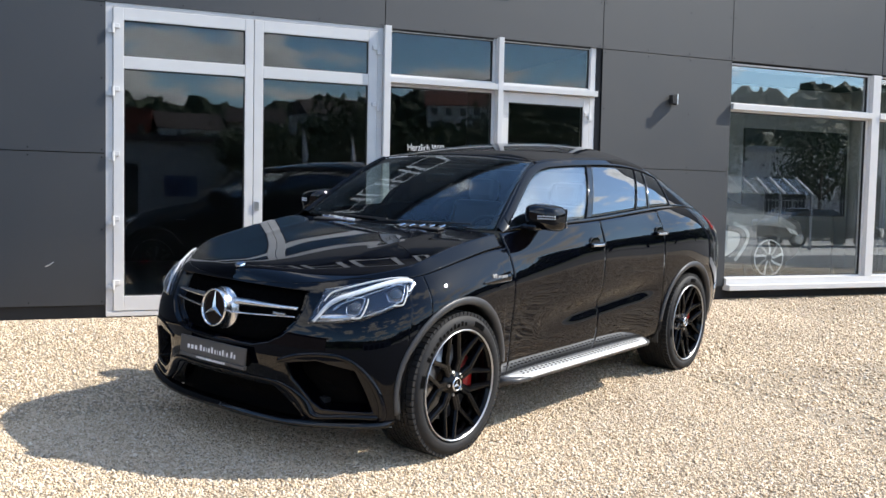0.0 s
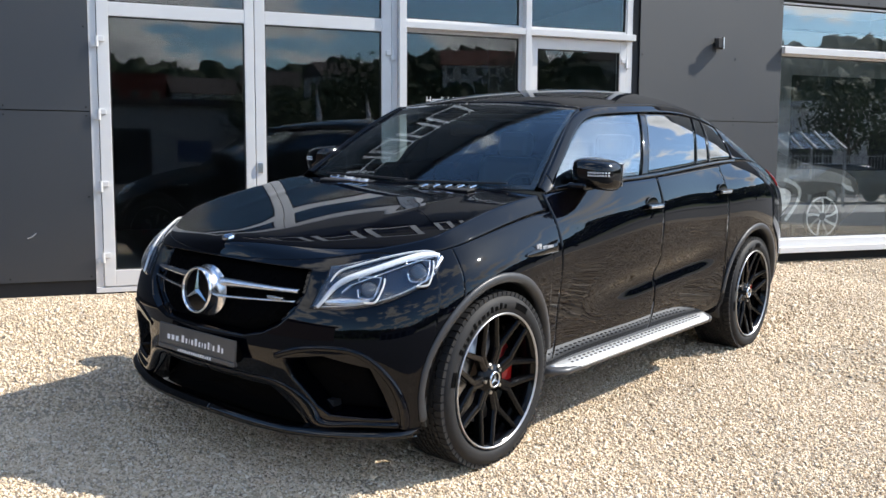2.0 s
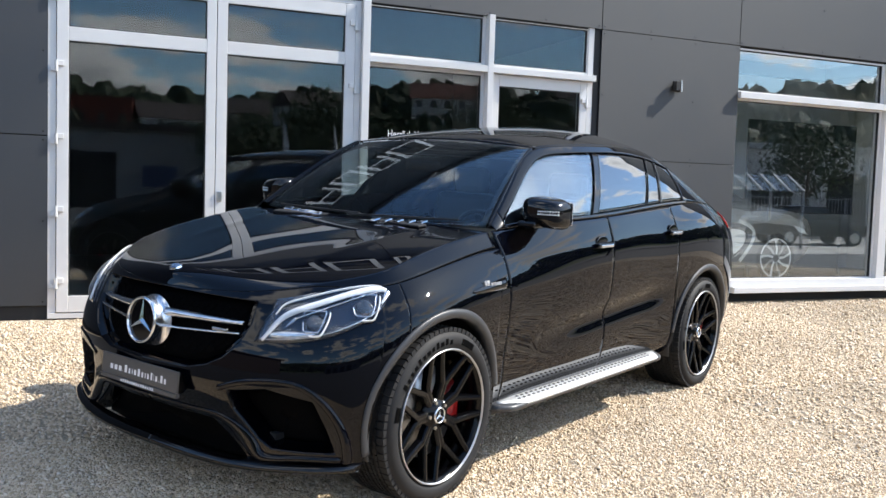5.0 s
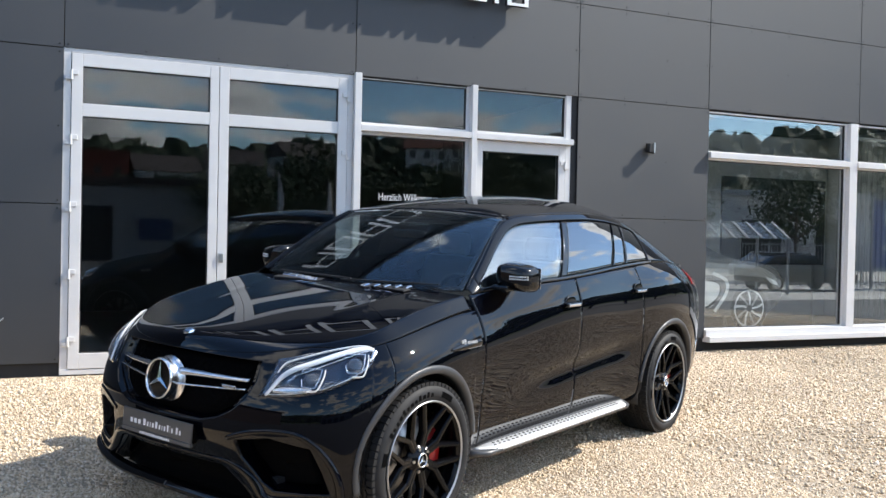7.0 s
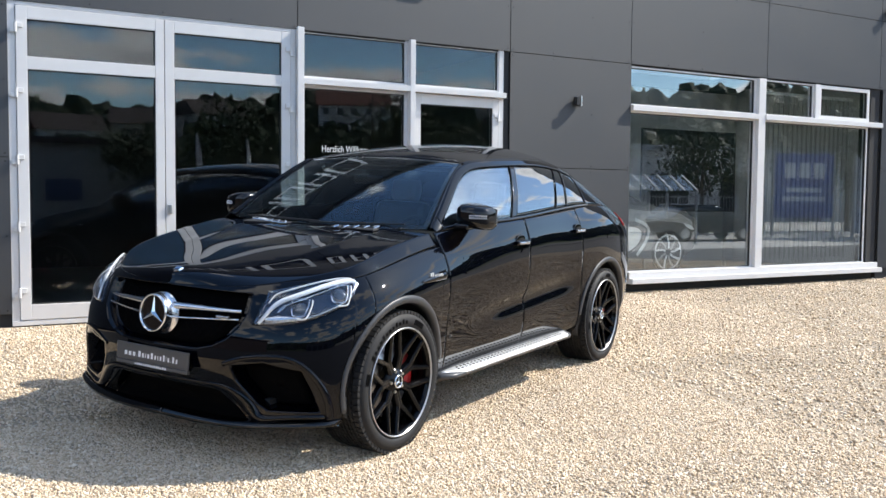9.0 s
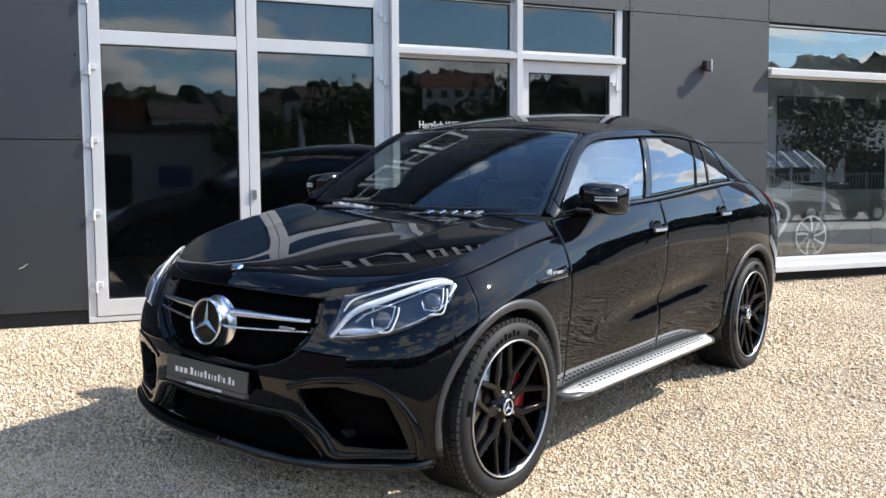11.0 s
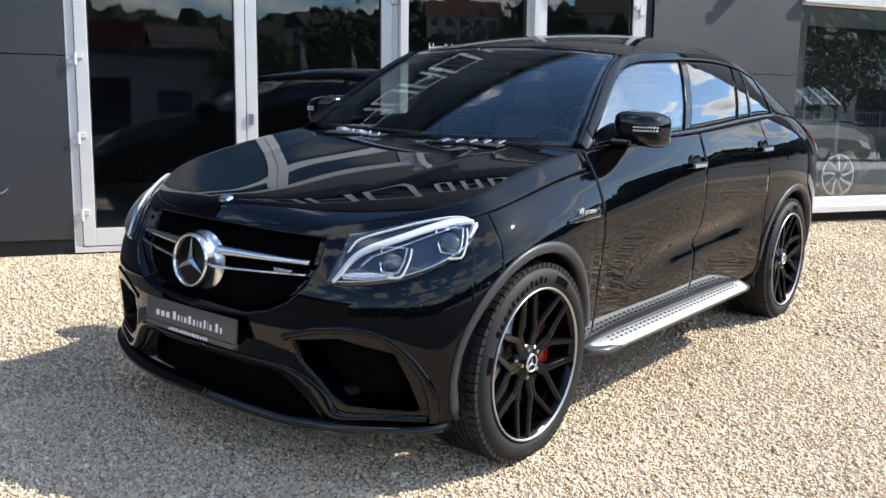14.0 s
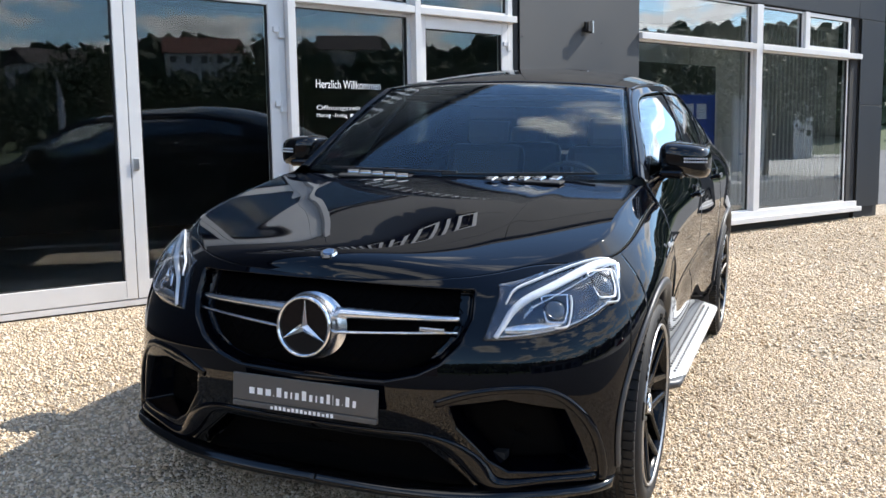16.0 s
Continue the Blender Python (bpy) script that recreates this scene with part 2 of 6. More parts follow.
gy = [-400.0, -60.0, -4.51, -2.0, 0.0, 2.5, 4.4, 5.7, 8.9, 9.157, 60.0, 400.0]
gme = bpy.data.meshes.new("ground")
gme.from_pydata([(x, y, float(ground_z(y))) for y in gy for x in (-400, 400)], [], [(2 * k, 2 * k + 1, 2 * k + 3, 2 * k + 2) for k in range(len(gy) - 1)])
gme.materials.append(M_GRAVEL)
ground = tagged(new("ground", gme), "pale buff gravel yard of the car dealer", "ground", kind="structure")
M_ASPHALT = mat("worn_asphalt", (0.055, 0.055, 0.056), 0.85, var=0.2, scale=1.5, bump=0.4, bump_scale=90, dist=0.004)
# asphalt this close to the car is unseen, added to darken the bumper's reflections
GRAVEL_EDGE, GRAVEL_WEST = 1.95, -0.5


def sheet(quads, lift):
    """Flat paving that follows the fall of the yard."""
    bm = bmesh.new()
    for x0, x1, y0, y1 in quads:
        cuts = [y0] + [y for y in (-4.51, -2.0, 0.0, 4.4, 5.7) if y0 < y < y1] + [y1]
        for a, b in zip(cuts, cuts[1:]):
            bm.faces.new([bm.verts.new((x, y, float(ground_z(y)) + lift)) for x, y in ((x0, a), (x1, a), (x1, b), (x0, b))])
    return bm


tagged(part("road", sheet([(-300, 13, -110, GRAVEL_EDGE), (-300, GRAVEL_WEST, GRAVEL_EDGE, 8.6)], 0.004), M_ASPHALT), "dark grey asphalt yard, extended unseen up to the gravel to darken reflections", "road", kind="structure")
M_CONCRETE = mat("pale_yard_concrete", (0.42, 0.40, 0.365), 0.85, var=0.18, scale=0.8, bump=0.3, bump_scale=70, dist=0.003)
tagged(part("pavement", box(13, 300, -110, -4.6, LOW - 0.3, LOW + 0.004), M_CONCRETE), "pale concrete yard beside the road", "pavement", kind="structure")
# unseen dark ground, added for the black band reflected in the car doors
bm = bmesh.new()
for y0, y1 in zip(gy, gy[1:]):
    if y1 > -4.6 and y0 < 60:
        y0, y1 = max(y0, -4.6), min(y1, 60)
        q = [(15.5, y0), (300, y0), (300, y1), (15.5, y1)]
        bm.faces.new([bm.verts.new((x, y, float(ground_z(y)) + .006)) for x, y in q])
street = part("road", bm, M_ASPHALT)
tagged(street, "unseen grey asphalt added past the gravel to darken the door reflections", "road", kind="structure")

# ---- facade ----
FY = 8.887
TOP = 5.9
wall = tagged(empty("wall_front"), "anthracite clad showroom wall with riveted panels", "wall", kind="structure")
# openings: doors with side lights, then the right hand windows
OPEN_A = (0.63, 5.825, 0.20, 3.03)
OPEN_B = (7.64, 12.56, 0.28, 3.03)
bm = bmesh.new()
Y0, Y1 = FY + 0.03, FY + 0.24
bx(bm, -9.0, OPEN_A[0], Y0, Y1, 0.0, TOP)
bx(bm, OPEN_A[1], OPEN_B[0], Y0, Y1, 0.0, TOP)
bx(bm, OPEN_B[1], 13.24, Y0, Y1, 0.0, TOP)
bx(bm, OPEN_A[0], OPEN_A[1], Y0, Y1, OPEN_A[3], TOP)
bx(bm, OPEN_B[0], OPEN_B[1], Y0, Y1, OPEN_B[3], TOP)
bx(bm, OPEN_A[0], OPEN_A[1], Y0, Y1, -0.1, OPEN_A[2])
bx(bm, OPEN_B[0], OPEN_B[1], Y0 + 0.06, Y1, 0.0, OPEN_B[2])
part("backing", bm, M_DARKWALL, wall)
G = 0.004
ZJ = (3.04, 4.06, 5.08, TOP)
XTOP = (-9.0, -6.9, -4.4, -1.9, 0.615, 3.265, 5.83, 7.625, 10.05, 12.48, 13.25)
panels = [(a, b, c, d) for a, b in zip(XTOP, XTOP[1:]) for c, d in zip(ZJ, ZJ[1:])]
for a, b in zip(XTOP[:4], XTOP[1:5]):
    panels += [(a, b, 0.29, 1.68), (a, b, 1.68, 3.04)]
panels += [(5.83, 7.64, 0.33, 1.72), (5.83, 7.64, 1.72, 3.04), (12.56, 13.25, 0.33, 1.82), (12.56, 13.25, 1.82, 3.04)]
rivets = bmesh.new()
for a, b, c, d in panels:
    part("panel", box(a + G, b - G, FY, FY + 0.008, c + G, d - G, 0.0015), M_PANEL, wall)
    nx = max(2, round((b - a) / 0.62) + 1)
    nz = max(2, round((d - c) / 0.62) + 1)
    for i in range(nx):
        for j in range(nz):
            if 0 < j < nz - 1 and i not in (0, nx - 1) and (i % 2):
                continue
            x, z = a + 0.035 + (b - a - 0.07) * i / (nx - 1), c + 0.035 + (d - c - 0.07) * j / (nz - 1)
            bmesh.ops.create_cone(rivets, cap_ends=True, segments=8, radius1=0.008, radius2=0.005, depth=0.004, matrix=Matrix.Translation((x, FY - 0.002, z)) @ Euler((radians(90), 0, 0)).to_matrix().to_4x4())
tagged(part("rivet", rivets, M_RIVET, wall), kind="stuff")


def pane_unit(parent, x0, x1, z0, z1, y, fl, fr, fb, ft, depth=0.07, frame_name="window_frame"):
    """A white profile frame round one pane, with its gasket."""
    bm = bmesh.new()
    bx(bm, x0, x0 + fl, y, y + depth, z0, z1, 0.003)
    bx(bm, x1 - fr, x1, y, y + depth, z0, z1, 0.003)
    bx(bm, x0 + fl, x1 - fr, y + 0.0005, y + depth, z0, z0 + fb, 0.003)
    bx(bm, x0 + fl, x1 - fr, y + 0.0005, y + depth, z1 - ft, z1, 0.003)
    f = part(frame_name, bm, M_WHITE, parent)
    glaze(parent, x0 + fl, x1 - fr, z0 + fb, z1 - ft, y + 0.012)
    return f


def glaze(parent, x0, x1, z0, z1, y):
    g = 0.009
    bm = bmesh.new()
    bx(bm, x0, x0 + g, y, y + 0.03, z0, z1)
    bx(bm, x1 - g, x1, y, y + 0.03, z0, z1)
    bx(bm, x0 + g, x1 - g, y, y + 0.03, z0, z0 + g)
    bx(bm, x0 + g, x1 - g, y, y + 0.03, z1 - g, z1)
    part("gasket", bm, M_GASKET, parent)
    p = part("pane", box(x0 + g, x1 - g, y + 0.012, y + 0.018, z0 + g, z1 - g), M_PANE, parent)
    p.visible_shadow = False
    return p


def hinge(parent, x, z, y, side):
    bm = bmesh.new()
    bmesh.ops.create_cone(bm, cap_ends=True, segments=14, radius1=0.014, radius2=0.014, depth=0.085, matrix=Matrix.Translation((x, y - 0.012, z)))
    bx(bm, x - 0.012 if side > 0 else x - 0.055, x + 0.055 if side > 0 else x + 0.012, y - 0.02, y + 0.002, z + 0.0, z + 0.042, 0.003)
    bx(bm, x - 0.045 if side > 0 else x - 0.005, x + 0.005 if side > 0 else x + 0.045, y - 0.012, y + 0.002, z - 0.042, z - 0.004, 0.003)
    part("hinge", bm, M_WHITE, parent)


# double glass door
YF = FY + 0.005
door = tagged(empty("door_1", pose(0, 0, 0)), "tall white-framed glass double door, closed", "door", kind="structure")
bm = bmesh.new()
bx(bm, 0.905, 0.965, YF + 0.004, YF + 0.09, 0.03, 2.835, 0.003)
bx(bm, 3.42, 3.475, YF + 0.004, YF + 0.09, 0.03, 2.835, 0.003)
bx(bm, 0.965, 3.42, YF + 0.004, YF + 0.09, 2.795, 2.835, 0.003)
bx(bm, 0.905, 3.475, YF - 0.004, YF + 0.09, 0.0, 0.045, 0.003)
part("door_frame", bm, M_WHITE, door)
for x0, x1, gx0, gx1 in ((0.969, 2.203, 1.058, 2.125), (2.209, 3.416, 2.296, 3.326)):
    leaf = empty("door_leaf")
    leaf.parent = door
    bm = bmesh.new()
    y0, y1 = YF - 0.008, YF + 0.065
    bx(bm, x0, gx0, y0, y1, 0.05, 2.79, 0.004)
    bx(bm, gx1, x1, y0, y1, 0.05, 2.79, 0.004)
    bx(bm, gx0, gx1, y0 + 0.0008, y1, 0.05, 0.185, 0.004)
    bx(bm, gx0, gx1, y0 + 0.0008, y1, 2.248, 2.36, 0.004)
    bx(bm, gx0, gx1, y0 + 0.0008, y1, 2.68, 2.79, 0.004)
    part("leaf_frame", bm, M_WHITE, leaf)
    glaze(leaf, gx0, gx1, 0.185, 2.248, y0 + 0.014)
    glaze(leaf, gx0, gx1, 2.36, 2.68, y0 + 0.014)
for z in (0.29, 0.875, 1.46, 2.04, 2.60):
    hinge(door, 0.967, z, YF - 0.008, 1)
    hinge(door, 3.418, z, YF - 0.008, -1)
bm = bmesh.new()
bx(bm, 2.222, 2.266, YF - 0.022, YF - 0.007, 0.985, 1.075, 0.007)
part("door_handle", bm, M_STEEL, door)

# side light and single door
side = tagged(empty("window_1"), "white-framed fixed shop window with lettering beside the door", "window", kind="structure")
YM = FY - 0.05
bm = bmesh.new()
bx(bm, 3.478, 3.546, YM, FY + 0.09, 0.02, 2.85, 0.003)
part("mullion", bm, M_WHITE, side)
part("mullion", box(4.722, 4.781, YM, FY + 0.09, 0.02, 2.838, 0.003), M_WHITE, side)
part("mullion", box(5.86, 5.925, FY + 0.02, FY + 0.09, 0.02, 2.838, 0.003), M_WHITE, side)
part("transom", box(3.546, 4.722, YM + 0.002, FY + 0.09, 2.29, 2.35, 0.003), M_WHITE, side)
part("transom", box(4.781, 5.925, YM + 0.002, FY + 0.09, 2.29, 2.35, 0.003), M_WHITE, side)
part("sill", box(3.546, 4.722, YM + 0.002, FY + 0.09, 0.02, 0.14, 0.003), M_WHITE, side)
YG = FY + 0.03
pane_unit(side, 3.546, 4.722, 2.35, 2.838, YG, 0.005, 0.035, 0.03, 0.03)
pane_unit(side, 4.781, 5.86, 2.35, 2.838, YG, 0.01, 0.01, 0.03, 0.03)
pane_unit(side, 3.546, 4.722, 0.14, 2.29, YG, 0.005, 0.035, 0.03, 0.03)
part("reveal", box(5.926, 5.988, FY + 0.02, FY + 0.22, 0.02, 2.845), M_DARKWALL, side)
door2 = tagged(empty("door_2"), "white-framed single glass door, closed", "door", kind="structure")
pane_unit(door2, 4.783, 5.858, 0.05, 2.285, YG - 0.012, 0.095, 0.075, 0.13, 0.11, frame_name="leaf_frame")
for z in (0.35, 1.2, 2.07):
    hinge(door2, 5.85, z, YG - 0.012, -1)

# right hand windows
win = tagged(empty("window_2"), "large white-framed showroom windows over a white sill", "window", kind="structure")
YW = FY + 0.03
part("sill", box(7.742, 12.44, FY - 0.10, FY + 0.12, 0.17, 0.235, 0.006), M_WHITE, win)
part("sill_profile", box(7.742, 12.42, FY - 0.03, FY + 0.12, 0.236, 0.31, 0.004), M_WHITE, win)
part("mullion", box(9.885, 10.01, FY - 0.03, FY + 0.10, 0.311, 2.84, 0.003), M_WHITE, win)
part("mullion", box(12.17, 12.225, FY + 0.065, FY + 0.12, 0.311, 2.84, 0.003), M_WHITE, win)
part("transom", box(7.742, 9.885, FY - 0.045, FY + 0.10, 2.295, 2.365, 0.003), M_WHITE, win)
part("transom", box(10.01, 12.42, FY - 0.045, FY + 0.10, 2.295, 2.365, 0.003), M_WHITE, win)
part("mullion", box(11.0, 11.09, FY - 0.01, FY + 0.10, 2.366, 2.84, 0.003), M_WHITE, win)
pane_unit(win, 7.742, 9.885, 0.311, 2.295, YW, 0.005, 0.03, 0.015, 0.02)
pane_unit(win, 7.742, 9.885, 2.366, 2.84, YW, 0.005, 0.03, 0.015, 0.02)
pane_unit(win, 10.01, 12.17, 0.311, 2.295, YW, 0.005, 0.02, 0.015, 0.02)
pane_unit(win, 10.01, 11.0, 2.366, 2.84, YW, 0.005, 0.02, 0.015, 0.02)
pane_unit(win, 11.09, 12.17, 2.366, 2.84, YW - 0.02, 0.05, 0.05, 0.05, 0.05)
part("reveal", box(12.226, 12.42, FY + 0.03, FY + 0.22, 0.24, 2.845), M_DARKWALL, win)

LEFT = Matrix.Translation((0.612 - 1.0246 * 0.903, 0, 0.209 - 1.011 * 0.025)) @ Matrix.Diagonal((1.0246, 1, 1.011, 1))
RIGHT = Matrix.Translation((7.634 - 1.045 * 7.736, 0, 0.425 - 1.025 * 0.304)) @ Matrix.Diagonal((1.045, 1, 1.025, 1))
for ob in (door, side, door2):
    ob.matrix_basis = LEFT
win.matrix_basis = RIGHT
# the big show windows get a glossier copy of the pane for brighter reflections
for ob in win.children_recursive:
    if ob.name.startswith("pane"):
        ob.data.materials[0] = M_PANE_GLOSSIER

# rooms behind the glass
YB = FY + 6.0
interior = tagged(empty("wall_inside"), "plain inner walls behind the glass, the left room coloured dark as unlit", "wall", kind="structure")
# these first walls carry the room's gloom in their colour
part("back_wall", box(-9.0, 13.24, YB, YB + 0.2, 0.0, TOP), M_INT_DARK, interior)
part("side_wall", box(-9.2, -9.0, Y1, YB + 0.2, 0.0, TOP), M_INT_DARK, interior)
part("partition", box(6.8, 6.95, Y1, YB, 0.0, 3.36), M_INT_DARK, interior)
part("back_wall", box(6.95, 13.05, FY + 4.5, FY + 4.7, 0.0, 3.36), M_INT_LIGHT, interior)
part("side_wall", box(13.05, 13.24, Y1, YB, 0.0, TOP), M_INT_LIGHT, interior)
tagged(part("floor_inside", box(-9.0, 13.15, Y1, YB, -0.2, 0.24), M_INT_FLOOR), "grey showroom floor behind the glass", "floor", kind="structure")
# unseen roof opening, added to let daylight brighten the right-hand room
HX0, HX1, HY0, HY1 = 7.6, 12.4, FY + 0.9, FY + 3.4
for nm, z0, z1, ex0, ex1, ey0, ey1, mm, lab, cat in (("ceiling", 3.35, 3.55, -9.0, 13.04, Y1, YB, M_INT_DARK, "showroom ceiling coloured dark as unlit, with an added opening for daylight", "ceiling"), ("roof", TOP, TOP + 0.15, -9.2, 13.28, FY - 0.04, YB + 0.3, M_PANEL, "anthracite flat roof with an added opening for daylight", "roof")):
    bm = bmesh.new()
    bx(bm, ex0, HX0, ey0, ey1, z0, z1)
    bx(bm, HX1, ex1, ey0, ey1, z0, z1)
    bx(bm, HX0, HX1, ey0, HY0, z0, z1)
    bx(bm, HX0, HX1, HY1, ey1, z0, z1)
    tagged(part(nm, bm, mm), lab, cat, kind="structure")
shaft = bmesh.new()
bx(shaft, HX0 - 0.1, HX0, HY0, HY1, 3.55, TOP)
bx(shaft, HX1, HX1 + 0.1, HY0, HY1, 3.55, TOP)
bx(shaft, HX0 - 0.1, HX1 + 0.1, HY0 - 0.1, HY0, 3.55, TOP)
bx(shaft, HX0 - 0.1, HX1 + 0.1, HY1, HY1 + 0.1, 3.55, TOP)
tagged(part("wall_skylight", shaft, M_INT_LIGHT), "pale lining of the added daylight shaft", "wall", kind="structure")
sk = part("window_3", box(HX0, HX1, HY0, HY1, TOP + 0.02, TOP + 0.03), M_PANE)
sk.visible_shadow = False
tagged(sk, "clear flat pane over the added roof opening", "skylight", kind="structure")


# ---- the black coupe suv ----
M_PAINT = mat("black_metallic_paint", (0.0006, 0.0008, 0.0022), 0.35, coat=1.0, spec=0.0)
M_GLOSSBLK = mat("gloss_black_plastic", (0.002, 0.002, 0.0025), 0.08, spec=0.45)
M_VOID = mat("black_intake_plastic", (0.0016, 0.0016, 0.0018), 0.8, spec=0.04, var=0.1, scale=80)
M_MATTBLK = mat("matt_black_plastic", (0.012, 0.012, 0.013), 0.6, var=0.15, scale=60, bump=0.1, bump_scale=400, dist=0.0004)
M_TRIM = mat("grey_arch_plastic", (0.034, 0.035, 0.038), 0.42, var=0.10, scale=40, bump=0.08, bump_scale=500, dist=0.0003)
M_CHROME = mat("bright_chrome", (0.82, 0.83, 0.85), 0.09, metal=1.0)
M_SATIN = mat("satin_silver", (0.72, 0.73, 0.75), 0.26, metal=1.0, var=0.04, scale=50)
M_ALU = mat("brushed_aluminium", (0.76, 0.77, 0.78), 0.45, metal=0.5, var=0.06, scale=60)
M_STEPGREY = mat("grey_step_plastic", (0.065, 0.066, 0.07), 0.4, metal=0.3, var=0.08, scale=40)
M_STUD = mat("grey_rubber_stud", (0.07, 0.07, 0.073), 0.6)
M_RUBBER = mat("tyre_rubber", (0.011, 0.011, 0.012), 0.68, spec=0.35, var=0.2, scale=25, bump=0.15, bump_scale=180, dist=0.001)
M_RIMBLK = mat("black_wheel_lacquer", (0.002, 0.002, 0.0025), 0.14, coat=0.0, spec=0.22, var=0.05, scale=80)
M_DISC = mat("brake_disc_steel", (0.32, 0.32, 0.33), 0.35, metal=1.0, var=0.15, scale=60)
M_LIP = mat("machined_rim_lip", (0.46, 0.46, 0.47), 0.32, metal=0.8, var=0.06, scale=60)
M_RED = mat("red_caliper_enamel", (0.42, 0.010, 0.010), 0.3, coat=0.5)
M_REDLENS = mat("red_lamp_lens", (0.45, 0.01, 0.015), 0.1, coat=1.0)
M_CARGLASS = glass("car_rear_glass", (0.30, 0.34, 0.35), 0.165)
M_DOORGLASS = glass("car_front_door_glass", (0.82, 0.87, 0.86), 0.165)
M_WSGLASS = glass("windscreen_glass", (0.86, 0.91, 0.90), 0.036)
M_LENS = glass("headlamp_cover", (0.97, 0.98, 0.99), 0.03)
M_LAMPIN = mat("headlamp_dark_inner", (0.030, 0.036, 0.050), 0.22, metal=0.6, var=0.25, scale=30)
M_PROJ = mat("projector_glass", (0.025, 0.03, 0.04), 0.05, coat=1.0)
M_LAMPWHITE = mat("headlamp_light_guide", (0.66, 0.68, 0.70), 0.22, var=0.10, scale=60)
M_PLATE = mat("grey_dealer_plate", (0.085, 0.080, 0.075), 0.38, var=0.06, scale=30)
M_LEATHER = mat("black_leather", (0.022, 0.022, 0.024), 0.45, var=0.15, scale=15, bump=0.2, bump_scale=250, dist=0.0006)
M_CREAM = mat("pale_grey_leather", (0.20, 0.20, 0.20), 0.5, var=0.1, scale=15)


def nspline(knots):
    """Cardinal natural cubic splines over knots: returns basis(t) -> weights of each knot."""
    k = np.asarray(knots, float)
    n = len(k)
    h = np.diff(k)
    A = np.eye(n)
    R = np.zeros((n, n))
    for i in range(1, n - 1):
        A[i, i - 1], A[i, i], A[i, i + 1] = h[i - 1], 2 * (h[i - 1] + h[i]), h[i]
        R[i, i + 1] += 6 / h[i]
        R[i, i] -= 6 / h[i] + 6 / h[i - 1]
        R[i, i - 1] += 6 / h[i - 1]
    M2 = np.linalg.solve(A, R)

    def basis(t):
        t = np.atleast_1d(np.asarray(t, float))
        i = np.clip(np.searchsorted(k, t) - 1, 0, n - 2)
        a, b, hh = k[i + 1] - t, t - k[i], h[i]
        B = np.zeros((len(t), n))
        r = np.arange(len(t))
        B[r, i] += a / hh
        B[r, i + 1] += b / hh
        B += ((a ** 3 / hh - a * hh) / 6)[:, None] * M2[i] + ((b ** 3 / hh - b * hh) / 6)[:, None] * M2[i + 1]
        return B
    return basis


def curve(keys):
    """A smooth function of x through (x, value) keys."""
    keys = sorted(keys)
    b, v = nspline([q[0] for q in keys]), np.array([q[1] for q in keys])
    return lambda x: b(np.clip(x, keys[0][0], keys[-1][0])) @ v


# character lines from the tail round to the middle of the nose, top to bottom
LINE_A = [(-3.84, .70, 1.15), (-3.35, .815, 1.235), (-2.8, .868, 1.272), (-2.2, .882, 1.250), (-1.4, .886, 1.200), (-.55, .832, 1.155), (0, .815, 1.065), (.25, .80, 1.0), (.43, .67, .955), (.59, .49, .917), (.70, 0, .893)]
LINE_B = [(-3.90, .75, 1.08), (-3.42, .885, 1.15), (-2.8, .942, 1.175), (-2.2, .940, 1.105), (-1.4, .934, 1.065), (-.55, .908, 1.03), (0, .900, .985), (.27, .856, .935), (.47, .74, .885), (.625, .53, .86), (.73, 0, .855)]
LINE_C = [(-3.97, .77, .92), (-3.5, .93, .95), (-2.85, .985, .955), (-2.2, .958, .93), (-1.4, .948, .915), (-.55, .948, .905), (0, .975, .87), (.31, .935, .82), (.535, .79, .77), (.685, .53, .735), (.785, 0, .735)]
LINE_D = [(-4.0, .76, .62), (-3.5, .93, .60), (-2.9, .985, .60), (-2.2, .936, .58), (-1.4, .922, .57), (-.55, .930, .57), (0, .975, .56), (.37, .95, .55), (.585, .80, .52), (.715, .52, .50), (.785, 0, .49)]
LINE_E = [(-3.95, .70, .36), (-3.5, .88, .35), (-2.9, .95, .35), (-2.2, .900, .35), (-1.4, .886, .35), (-.55, .90, .34), (0, .95, .335), (.40, .940, .33), (.575, .80, .33), (.67, .54, .325), (.72, 0, .33)]
LINE_F = [(-3.8, .6, .28), (-3.5, .8, .27), (-2.9, .85, .27), (-2.2, .85, .27), (-1.4, .84, .27), (-.55, .85, .26), (0, .88, .25), (.41, .925, .265), (.575, .80, .262), (.675, .54, .238), (.720, 0, .228)]
LINE_B2 = [(b[0] * .72 + c[0] * .28, max(b[1] * .4 + c[1] * .6, b[1]) if b[0] < -1 else b[1] * .64 + c[1] * .36, b[2] * .72 + c[2] * .28) for b, c in zip(LINE_B, LINE_C)]
LINES = np.array([LINE_A, LINE_B, LINE_B2, LINE_C, LINE_D, LINE_E, LINE_F])
SK = np.concatenate([[0], np.cumsum(np.linalg.norm(np.diff(LINES[3], axis=0), axis=1))])
VK = np.array([0, .11, .165, .30, .62, .85, .97])
BS, BV = nspline(SK), nspline(VK)
S_END, V_END = SK[-1], VK[-1]


def smooth01(t):
    t = np.clip(t, 0, 1)
    return t * t * (3 - 2 * t)


def inside(poly, y, z):
    """Distance inside a convex polygon given counter-clockwise (negative outside)."""
    d = np.full(np.shape(y), 1e9)
    for (ya, za), (yb, zb) in zip(poly, poly[1:] + poly[:1]):
        ln = math.hypot(yb - ya, zb - za)
        d = np.minimum(d, ((yb - ya) * (z - za) - (zb - za) * (y - ya)) / ln)
    return d


